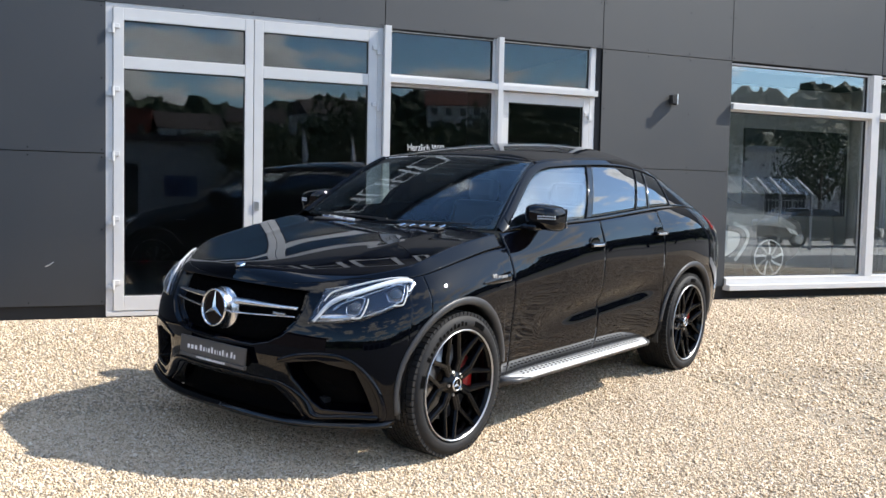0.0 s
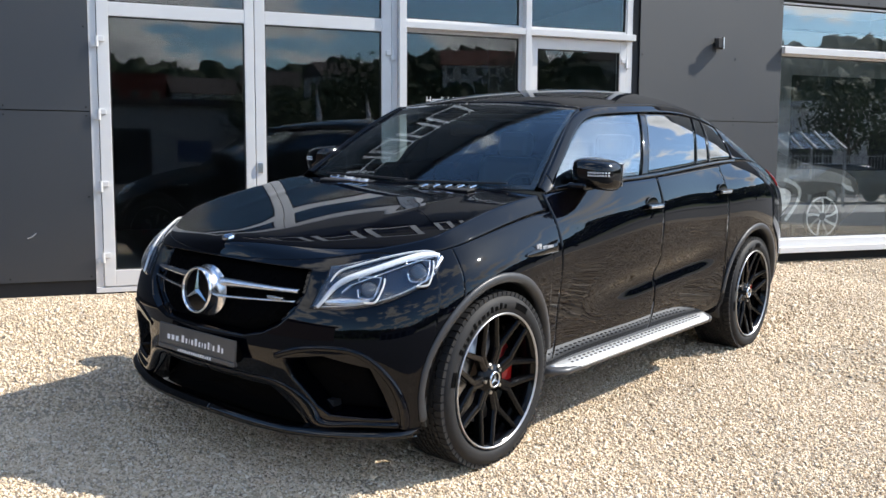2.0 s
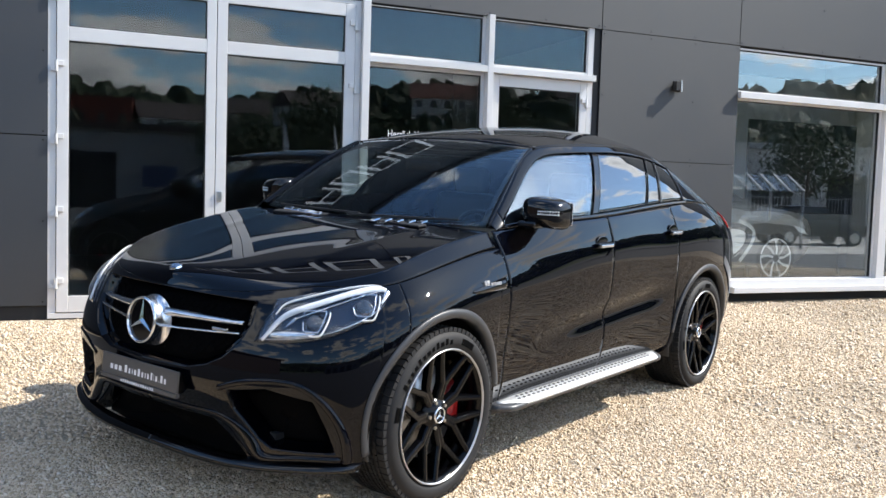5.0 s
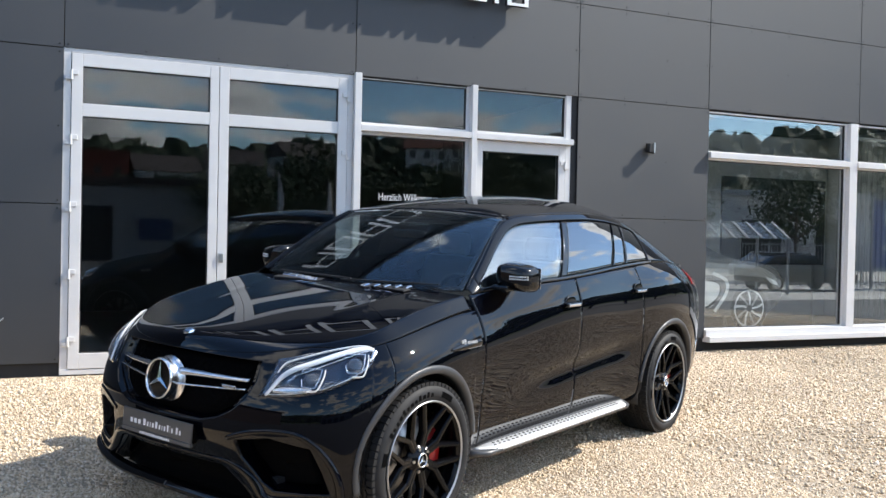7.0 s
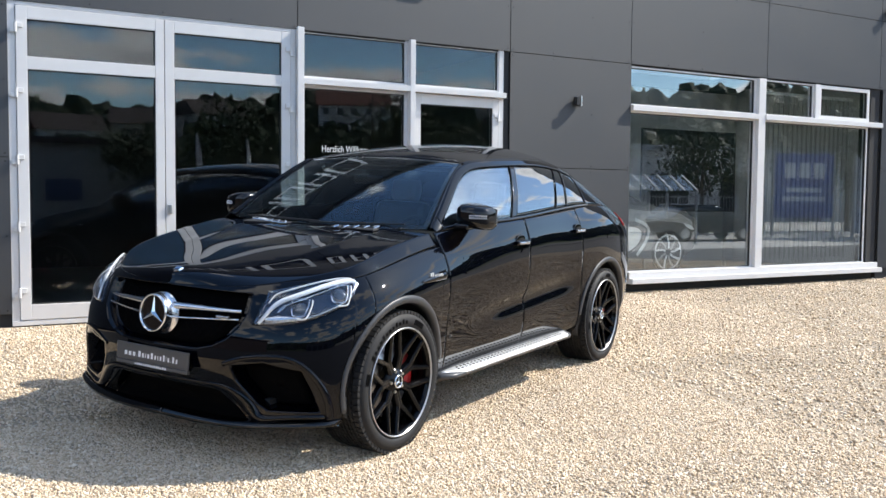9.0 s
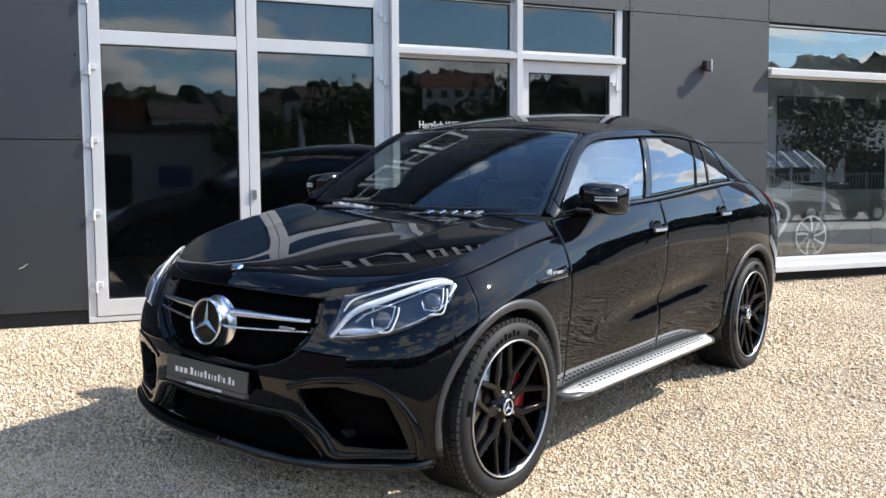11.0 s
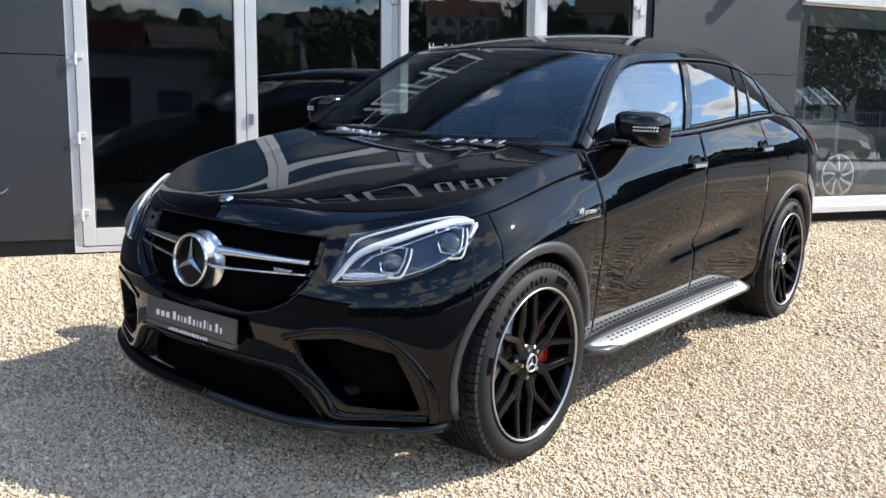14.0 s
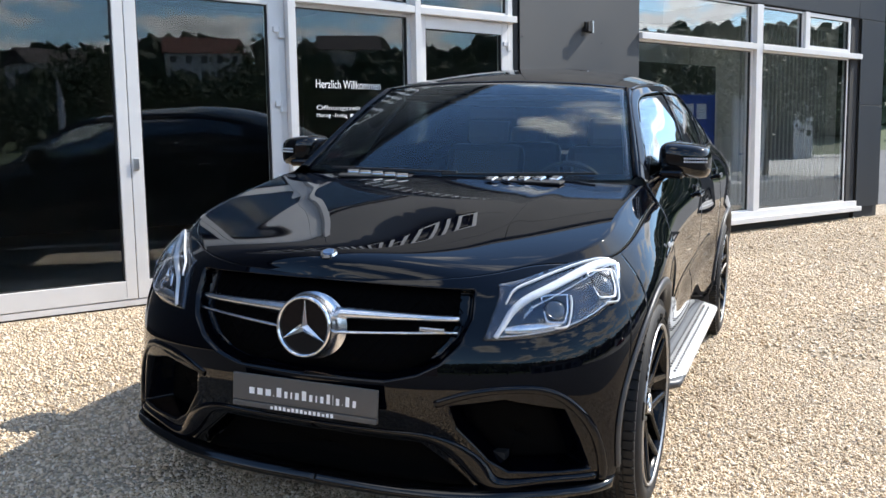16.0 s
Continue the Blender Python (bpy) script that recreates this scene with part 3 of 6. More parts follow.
GRILLE = [(-.26, .597), (.26, .597), (.36, .622), (.43, .660), (.485, .72), (.508, .79), (.503, .880), (0, .890), (-.503, .880), (-.508, .79), (-.485, .72), (-.43, .660), (-.36, .622)]
INTAKE_S = [(.625, .318), (.74, .320), (.862, .326), (.832, .423), (.790, .527), (.62, .562), (.455, .535), (.475, .460), (.565, .352)]
INTAKE_C = [(-.60, .215), (.60, .215), (.50, .292), (.43, .365), (.365, .400), (0, .404), (-.365, .400), (-.43, .365), (-.50, .292)]


def carve(P):
    """Presses the grille and the air intakes into the nose."""
    x, y, z = P[..., 0], np.abs(P[..., 1]), P[..., 2]
    d = 0.055 * smooth01(inside(GRILLE, y, z) / 0.022)
    d = d + 0.110 * smooth01(inside(INTAKE_S, y, z) / 0.025)
    d = d + 0.085 * smooth01(inside(INTAKE_C, y, z) / 0.02)
    d = np.where(x > 0.2, d, 0)
    k = 1.1 * (y / .9) ** 3
    n = np.sqrt(1 + k * k)
    P = P.copy()
    P[..., 0] -= d / n
    P[..., 1] -= np.sign(P[..., 1]) * d * k / n
    return P


def S(s, v, carved=True):
    s, v = np.asarray(s, float), np.asarray(v, float)
    sh = np.broadcast(s, v).shape
    bs = BS(np.broadcast_to(s, sh).ravel())
    bv = BV(np.broadcast_to(v, sh).ravel())
    P = np.einsum('pi,pj,jic->pc', bs, bv, LINES).reshape(*sh, 3)
    # light catcher: a soft hollow low in the doors
    x, z = P[..., 0], P[..., 2]
    hollow = np.exp(-((z - .655 + 0.07 * (x + 1.5)) / .060) ** 2) * smooth01((-.75 - x) / .6) * smooth01((x + 2.55) / .5)
    P[..., 1] -= 0.026 * hollow
    return carve(P) if carved else P


def mesh_part(name, V, F, material, parent=None, label="", smooth=True, flat_from=None, kind=""):
    me = bpy.data.meshes.new(name)
    me.from_pydata([tuple(p) for p in V], [], F)
    sm = np.full(len(me.polygons), smooth)
    if flat_from is not None:
        sm[flat_from:] = False
    me.polygons.foreach_set("use_smooth", sm)
    me.materials.append(material)
    ob = new(name, me)
    if parent is not None:
        ob.parent = parent
    if label or kind:
        tagged(ob, label, kind=kind)
    return ob


def shell(P, thick=0.004, side=1, outward=None):
    """A grid of points P[i, j] made into a thin closed shell; side -1 mirrors it to the car's right."""
    P = P.copy()
    P[..., 1] *= side
    nu, nv = P.shape[:2]
    du, dv = np.gradient(P, axis=0), np.gradient(P, axis=1)
    N = np.cross(du, dv)
    N /= np.maximum(np.linalg.norm(N, axis=-1, keepdims=True), 1e-9)
    ref = P - np.array([np.clip(P[..., 0].mean(), -2.6, -.4), 0, .75]) if outward is None else np.broadcast_to(np.array(outward, float), P.shape)
    flip = (N * ref).sum() < 0
    if flip:
        N = -N
    V = np.concatenate([P.reshape(-1, 3), (P - N * thick).reshape(-1, 3)])
    F, n = [], nu * nv
    q = lambda a, b, c, d: (a, d, c, b) if flip else (a, b, c, d)
    for i in range(nu - 1):
        for j in range(nv - 1):
            a = i * nv + j
            F.append(q(a, a + nv, a + nv + 1, a + 1))
    top = len(F)
    for i in range(nu - 1):
        for j in range(nv - 1):
            a = n + i * nv + j
            F.append(q(a, a + 1, a + nv + 1, a + nv))
    for i in range(nu - 1):
        for j, w in ((0, 1), (nv - 1, 0)):
            a, b = i * nv + j, (i + 1) * nv + j
            F.append(q(a, a + n, b + n, b) if w else q(a, b, b + n, a + n))
    for j in range(nv - 1):
        for i, w in ((0, 0), (nu - 1, 1)):
            a, b = i * nv + j, i * nv + j + 1
            F.append(q(a, a + n, b + n, b) if w else q(a, b, b + n, a + n))
    return V, F, top


def shell_part(name, P, material, parent, side=1, thick=0.004, label="", outward=None):
    V, F, top = shell(P, thick, side, outward)
    return mesh_part(name, V, F, material, parent, label, True, top)


def s_at(x, v=.3):
    """The place along the body lines at which the body, at height line v, reaches x."""
    ss = np.linspace(0, S_END, 1200)
    return float(np.interp(x, S(ss, np.full_like(ss, v), False)[:, 0], ss))


WB, WR = -2.914, 0.393
ARCHES = ((0.0, .424), (WB, .438))


def v_bottom(ss, v_lim=V_END):
    """For each column the lowest place that stays clear of the wheel arches."""
    out = []
    vv = np.linspace(0, v_lim, 240)
    for s in ss:
        P = S(np.full_like(vv, s), vv, False)
        end = v_lim
        for xw, r in ARCHES:
            hit = np.where((P[:, 0] - xw) ** 2 + (P[:, 2] - WR) ** 2 < r * r)[0]
            if len(hit) and hit[0] > 0:
                end = min(end, vv[hit[0] - 1])
        out.append(end)
    return np.array(out)


def panel_grid(s0, s1, nu, nv, v0=0.0, arch=True, v_lim=V_END, carved=True):
    ss = np.linspace(s0, s1, nu)
    v0 = v0(ss)[:, None] if callable(v0) else v0
    vb = v_bottom(ss, v_lim) if arch else np.full(nu, v_lim)
    t = np.linspace(0, 1, nv)
    vv = v0 + (vb[:, None] - v0) * t[None, :]
    return S(np.broadcast_to(ss[:, None], vv.shape), vv, carved)


_gs, _gv = np.meshgrid(np.linspace(0, S_END, 500), np.linspace(0, V_END, 120), indexing='ij')
_GRID = S(_gs, _gv, False)


def side_y(x, z):
    """Half width of the body side at (x, z)."""
    g = _GRID[_GRID[..., 1] > 0.45]
    d = (g[:, 0] - x) ** 2 + (g[:, 2] - z) ** 2
    i = np.argsort(d)[:6]
    w = 1 / (d[i] + 1e-6)
    return float((g[i, 1] * w).sum() / w.sum())


def find_sv(p):
    d = ((_GRID - np.array(p)) ** 2).sum(-1)
    i = np.unravel_index(np.argmin(d), d.shape)
    return float(_gs[i]), float(_gv[i])


CAR = pose(1.7173, 5.1861, 0.0293, -1.998, 0.753, -150.107)
car = tagged(empty("car", CAR), "glossy black coupe suv with tinted windows on black alloy wheels", "car")

SH1, SH2, SH3 = s_at(-.50), s_at(-1.555), s_at(-2.43)
SF = s_at(.235)
GAP = 0.0009
S_HB = s_at(.50, 0.0)


def v_hood(s):
    """The seam between bonnet and fender."""
    s = np.asarray(s, float)
    return (.055 + .03 * smooth01((s - SH1) / (SF - SH1))) * smooth01((S_HB - s) / (S_HB - SF)) * (s > SH1 - .03)


for side in (1, -1):
    shell_part("front_bumper", panel_grid(SF + GAP, S_END, 250, 180, lambda q: v_hood(q) + .004), M_PAINT, car, side)
    shell_part("fender", panel_grid(SH1 + GAP, SF - GAP, 90, 46, lambda q: v_hood(q) + .004), M_PAINT, car, side)
    shell_part("front_door", panel_grid(SH2 + GAP, SH1 - GAP, 60, 50, v_lim=.90), M_PAINT, car, side)
    shell_part("rear_door", panel_grid(SH3 + GAP, SH2 - GAP, 60, 50, v_lim=.90), M_PAINT, car, side)
    shell_part("quarter_panel", panel_grid(0.0, SH3 - GAP, 120, 50), M_PAINT, car, side)
    shell_part("sill", panel_grid(s_at(-2.47), s_at(-.43), 60, 8, .905, v_lim=V_END), M_MATTBLK, car, side)

# bonnet
ZC = curve([(.70, .888), (.685, .925), (.655, .955), (.55, .985), (.4, 1.012), (.1, 1.068), (-.2, 1.118), (-.47, 1.160)])


def hood_pt(s, t):
    a = S(s, np.zeros_like(s), False)
    # the rear edge bows forward in the middle
    x = a[..., 0]
    z = a[..., 2] + (ZC(x.ravel()).reshape(x.shape) - a[..., 2]) * (1 - np.abs(t) ** 1.9)
    y = a[..., 1] * t
    ridge = np.exp(-((np.abs(y) - (.50 - .10 * (x + .3))) / .05) ** 2) * smooth01((.45 - x) / .5)
    return np.stack([x, y, z + .0025 * ridge], -1)


ss = np.linspace(s_at(-.47, 0.0), S_END - 0.001, 130)
tt = np.linspace(-1, 1, 101)
Ph = hood_pt(np.broadcast_to(ss[:, None], (130, 101)), np.broadcast_to(tt[None, :], (130, 101)))
wing = S(np.broadcast_to(ss[:, None], (130, 7)), np.maximum(v_hood(ss), .001)[:, None] * np.linspace(.1, 1, 7)[None, :], False)
shell_part("bonnet", np.concatenate([wing[:, ::-1] * np.array([1, -1, 1]), Ph, wing], 1), M_PAINT, car, outward=(0, 0, 1))

# roof, glass house
RAIL_Y = curve([(-.52, .80), (-.8, .722), (-1.1, .648), (-1.35, .665), (-1.75, .680), (-2.1, .68), (-2.5, .675), (-2.9, .672), (-3.3, .685), (-3.84, .695)])
RAIL_Z = curve([(-.52, 1.17), (-.8, 1.365), (-1.1, 1.54), (-1.35, 1.582), (-1.75, 1.602), (-2.1, 1.606), (-2.5, 1.574), (-2.9, 1.486), (-3.3, 1.342), (-3.84, 1.160)])
ROOF_Z = curve([(-1.10, 1.583), (-1.25, 1.622), (-1.45, 1.658), (-1.75, 1.692), (-2.15, 1.714), (-2.55, 1.700), (-2.9, 1.638), (-3.2, 1.536), (-3.5, 1.396), (-3.84, 1.210)])
_bs = np.linspace(0, S_END, 1500)
_bt = S(_bs, np.zeros_like(_bs), False)


def BELT(x):
    x = np.asarray(x, float)
    return np.stack([x, np.interp(x, _bt[:, 0], _bt[:, 1]), np.interp(x, _bt[:, 0], _bt[:, 2])], -1)


def house(X, W):
    """Side of the glass house: W 0 at the belt, 1 at the roof rail."""
    b = BELT(X)
    r = np.stack([X, RAIL_Y(X.ravel()).reshape(X.shape), RAIL_Z(X.ravel()).reshape(X.shape)], -1)
    P = b + (r - b) * W[..., None]
    bulge = 4 * W * (1 - W) * 0.022 * np.clip((r[..., 2] - b[..., 2]) / .3, 0, 1)
    P[..., 1] += bulge
    P[..., 2] += bulge * .3
    return P


def house_part(name, x0, x1, nu, nv, w0, w1, material, parent, side, off=0.0, thick=0.004, label="", lean0=0.0, lean1=0.0):
    """A strip of it between x0 and x1; the ends lean back by lean0 and lean1 towards the rail."""
    u, t = np.linspace(0, 1, nu)[:, None], np.linspace(0, 1, nv)[None, :]
    X = (x0 + lean0 * t) * (1 - u) + (x1 + lean1 * t) * u
    f = lambda w: w(X) if callable(w) else np.full(X.shape, w)
    P = house(X, f(w0) * (1 - t) + f(w1) * t)
    P[..., 1] += off
    return shell_part(name, P, material, parent, side, thick, label)


def head(X):
    """Height of the glass house at X."""
    return np.maximum(RAIL_Z(X.ravel()).reshape(X.shape) - BELT(X)[..., 2], 0.02)


W_TOP = lambda x: np.clip(1 - .046 / head(x), 0.0, 1)
W_BOT = lambda x: np.minimum(.016 / head(x), W_TOP(x))
XF, XR = -.665, -2.66
for side in (1, -1):
    house_part("side_glass", -1.385, XF + .06, 40, 16, W_BOT, W_TOP, M_DOORGLASS, car, side, -.006, .003, lean0=-.27)
    house_part("side_glass", -2.09, -1.455, 30, 16, W_BOT, W_TOP, M_CARGLASS, car, side, -.006, .003, lean0=-.27, lean1=-.27)
    house_part("quarter_glass", -2.29, -2.105, 14, 16, W_BOT, W_TOP, M_CARGLASS, car, side, -.006, .003, lean0=-.19, lean1=-.26)
    house_part("quarter_glass", -2.75, -2.315, 30, 12, W_BOT, W_TOP, M_CARGLASS, car, side, -.006, .003, lean0=-.02, lean1=-.19)
    house_part("window_surround", -2.80, XF + .06, 110, 5, W_TOP, 1.0, M_PAINT, car, side)
    house_part("belt_strip", -2.74, XF + .06, 110, 4, 0.0, W_BOT, M_GLOSSBLK, car, side, .003)
    house_part("pillar", -1.455, -1.385, 8, 14, 0.0, W_TOP, M_GLOSSBLK, car, side, -.001, lean0=-.27, lean1=-.27)
    house_part("pillar", -2.105, -2.09, 4, 14, 0.0, W_TOP, M_GLOSSBLK, car, side, -.001, lean0=-.26, lean1=-.27)
    house_part("pillar", -2.315, -2.29, 4, 14, 0.0, W_TOP, M_GLOSSBLK, car, side, -.001, lean0=-.19, lean1=-.19)
    house_part("mirror_triangle", XF + .055, -.53, 14, 8, 0.0, 1.0, M_GLOSSBLK, car, side, .001)
    house_part("rear_pillar", -3.84, -2.68, 60, 12, 0.0, 1.0, M_PAINT, car, side, lean1=-.04)

# windscreen between the cowl and the header


def wind(t, w):
    """t across (-1..1), w up (0..1)."""
    lo = np.stack([-.455 - .085 * t ** 2, .765 * t, 1.148 + .018 * t ** 2], -1)
    hi = np.stack([-1.125 - .02 * t ** 2, .610 * t, 1.588 - .030 * t ** 2], -1)
    P = lo + (hi - lo) * w[..., None]
    b = 4 * w * (1 - w) * .024
    P[..., 0] += b * .5
    P[..., 2] += b * .8
    return P


tg, wg = np.meshgrid(np.linspace(-1, 1, 50), np.linspace(0, 1, 30), indexing='ij')
shell_part("windscreen", wind(tg, wg), M_WSGLASS, car, thick=.004, outward=(.6, 0, .8))
# black band behind the glass edge
for t0, t1, w0, w1 in ((-1, 1, 0, .055), (-1, 1, .955, 1), (-1, -.955, .055, .955), (.955, 1, .055, .955)):
    a, b = np.meshgrid(np.linspace(t0, t1, 40), np.linspace(w0, w1, 12), indexing='ij')
    P = wind(a, b)
    P[..., 2] -= .007
    shell_part("glass_border", P, M_GLOSSBLK, car, thick=.003, outward=(.6, 0, .8))
for side in (1, -1):
    w = np.linspace(0, 1, 40)
    e = wind(np.ones(40), w)
    xr = np.linspace(-.52, -1.12, 40)
    r = np.stack([xr, RAIL_Y(xr), RAIL_Z(xr)], -1)
    t = np.linspace(0, 1, 9)
    P = e[:, None] + (r - e)[:, None] * t[None, :, None]
    P[..., 2] += (4 * t * (1 - t) * .012)[None, :]
    shell_part("windscreen_pillar", P, M_PAINT, car, side, .006, outward=(.3, side, .6))

xr = np.linspace(-1.128, -3.84, 110)
tt = np.linspace(-1, 1, 61)
P = np.stack([np.broadcast_to(xr[:, None], (110, 61)), RAIL_Y(xr)[:, None] * tt, RAIL_Z(xr)[:, None] + (ROOF_Z(xr) - RAIL_Z(xr))[:, None] * (1 - np.abs(tt) ** 2.3)], -1)
P[0] = wind(tt, np.ones(61)) + np.array([-.006, 0, .002])
shell_part("roof", P[:62], M_PAINT, car, thick=.006, outward=(0, 0, 1))
Pg = P[61:]
shell_part("tailgate", Pg, M_GLOSSBLK, car, thick=.006, outward=(-.2, 0, 1))
# tail: closing skin, deck lip and lamps
zt = np.linspace(0, V_END, 30)
edge = S(np.zeros(30), zt, False)
t = np.linspace(-1, 1, 41)
P = np.stack([edge[:, None, 0] - .05 * (1 - t[None, :] ** 2) * np.ones((30, 1)), edge[:, None, 1] * t[None, :], np.broadcast_to(edge[:, None, 2], (30, 41))], -1)
shell_part("rear_bumper", P, M_PAINT, car, outward=(-1, 0, 0))
bm = box(-3.93, -3.74, -.62, .62, 1.185, 1.215, .012)
part("spoiler_lip", bm, M_PAINT, car)
for side in (1, -1):
    sa, sb = s_at(-3.9, .15), s_at(-3.42, .15)
    a, b = np.meshgrid(np.linspace(sa, sb, 24), np.linspace(.045, .165, 10), indexing='ij')
    P = S(a, b, False)
    P[..., 1] += .006
    shell_part("tail_lamp", P, M_REDLENS, car, side, .006, "red rear lamp wrapping round the corner")
    a, b = np.meshgrid(np.linspace(s_at(-3.96, .7), s_at(-3.55, .7), 12), np.linspace(.60, .85, 8), indexing='ij')
    P = S(a, b, False)
    P[..., 1] += .005
    shell_part("rear_corner_trim", P, M_SATIN, car, side, .004)

# floor pan and wheel wells
bm = bmesh.new()
bx(bm, -3.75, .60, -.60, .60, .27, .36)
bx(bm, -2.44, -.50, -.86, .86, .27, .36)
bx(bm, -.60, -.5, -.86, .86, .3, 1.1)
bx(bm, -3.75, -3.4, -.8, .8, .3, .9)
part("floor_pan", bm, M_MATTBLK, car)
for xw, r in ARCHES:
    for side in (1, -1):
        a = np.linspace(-.25, math.pi + .25, 40)
        yy = np.linspace(.55, .93, 4)
        P = np.stack([np.broadcast_to((xw + (r + .012) * np.cos(a))[:, None], (40, 4)), np.broadcast_to(yy[None, :], (40, 4)), np.broadcast_to((WR + (r + .012) * np.sin(a))[:, None], (40, 4))], -1)
        shell_part("wheel_well", P, M_MATTBLK, car, side, .006, outward=(0, 0, 1))
        part("well_wall", box(xw - r, xw + r, side * .54 - .01, side * .54 + .01, .28, WR + r), M_VOID, car)
        # grey plastic lip round the arch
        lo = -.18 if xw == 0 else .12
        a = np.linspace(lo, math.pi - (.12 if xw == 0 else -.10), 64)
        rr = np.array([r - .006, r - .004, r + .012, r + .030, r + .036])
        X, Z = xw + rr[None, :] * np.cos(a)[:, None], WR + rr[None, :] * np.sin(a)[:, None]
        Y = np.array([[side_y(xw + (r + .03) * math.cos(q), WR + (r + .03) * math.sin(q))] for q in a])
        Y = Y + np.array([-.05, .006, .011, .009, .001])[None, :]
        shell_part("arch_trim", np.stack([X, Y, Z], -1), M_TRIM, car, side, .004, outward=(0, side, 0))

# ---- headlamps ----
LAMP = [(.648, .530, .722), (.57, .705, .736), (.47, .815, .778), (.355, .884, .862), (.270, .870, .942), (.31, .805, .960), (.43, .70, .934), (.58, .555, .886)]
LAMP_SV = [find_sv(p) for p in LAMP]


def lamp_patch(a0, a1, b0, b1, nu, nv, off):
    """A patch on the lamp: a runs from the inner end to the rear tip, b from the lower to the upper edge."""
    low = np.array([LAMP_SV[0], LAMP_SV[1], LAMP_SV[2], LAMP_SV[3], LAMP_SV[4]])
    upp = np.array([LAMP_SV[7], ((LAMP_SV[7][0] * 2 + LAMP_SV[6][0]) / 3, (LAMP_SV[7][1] * 2 + LAMP_SV[6][1]) / 3), LAMP_SV[6], LAMP_SV[5], LAMP_SV[4]])
    k = nspline([0, .25, .5, .75, 1])
    a, b = np.linspace(a0, a1, nu), np.linspace(b0, b1, nv)
    lo, up = k(a) @ low, k(a) @ upp
    sv = lo[:, None] + (up - lo)[:, None] * b[None, :, None]
    P = S(sv[..., 0], sv[..., 1], False)
    n = np.stack([np.full(P.shape[:2], .0) + P[..., 0] + .1, P[..., 1] * .75, np.full(P.shape[:2], .12)], -1)
    n /= np.linalg.norm(n, axis=-1, keepdims=True)
    off = off if np.isscalar(off) else np.asarray(off)[..., None]
    return P + n * off


def lamp_frame(a, b, off):
    P = lamp_patch(max(a - .02, 0), min(a + .02, 1), max(b - .03, 0), min(b + .03, 1), 3, 3, off)
    n = np.cross(P[2, 1] - P[0, 1], P[1, 2] - P[1, 0])
    n = Vector(n).normalized()
    if n.x < 0:
        n = -n
    return Vector(P[1, 1]), n


def lamp_ribbon(name, keys, widths, off, material, parent, side, label=""):
    """A rounded strip along a curve of (a, b) places on the lamp; widths are half widths in metres."""
    n = 56
    kb = nspline(np.linspace(0, 1, len(keys)))(np.linspace(0, 1, n))
    ab, wd = kb @ np.array(keys), kb @ np.array(widths)
    pts, nrm = [], []
    for a, b in ab:
        c, nn = lamp_frame(float(np.clip(a, .005, .995)), float(np.clip(b, .01, .99)), off)
        pts.append(np.array(c)), nrm.append(np.array(nn))
    pts, nrm = np.array(pts), np.array(nrm)
    tan = np.gradient(pts, axis=0)
    cr = np.cross(nrm, tan)
    cr /= np.linalg.norm(cr, axis=1, keepdims=True)
    e = np.linspace(-1, 1, 7)
    P = pts[:, None] + cr[:, None] * (wd[:, None] * e)[..., None] + nrm[:, None] * (.006 * np.cos(e * math.pi / 2))[None, :, None]
    return shell_part(name, P, material, parent, side, .003, label, outward=(1, side * .6, .1))


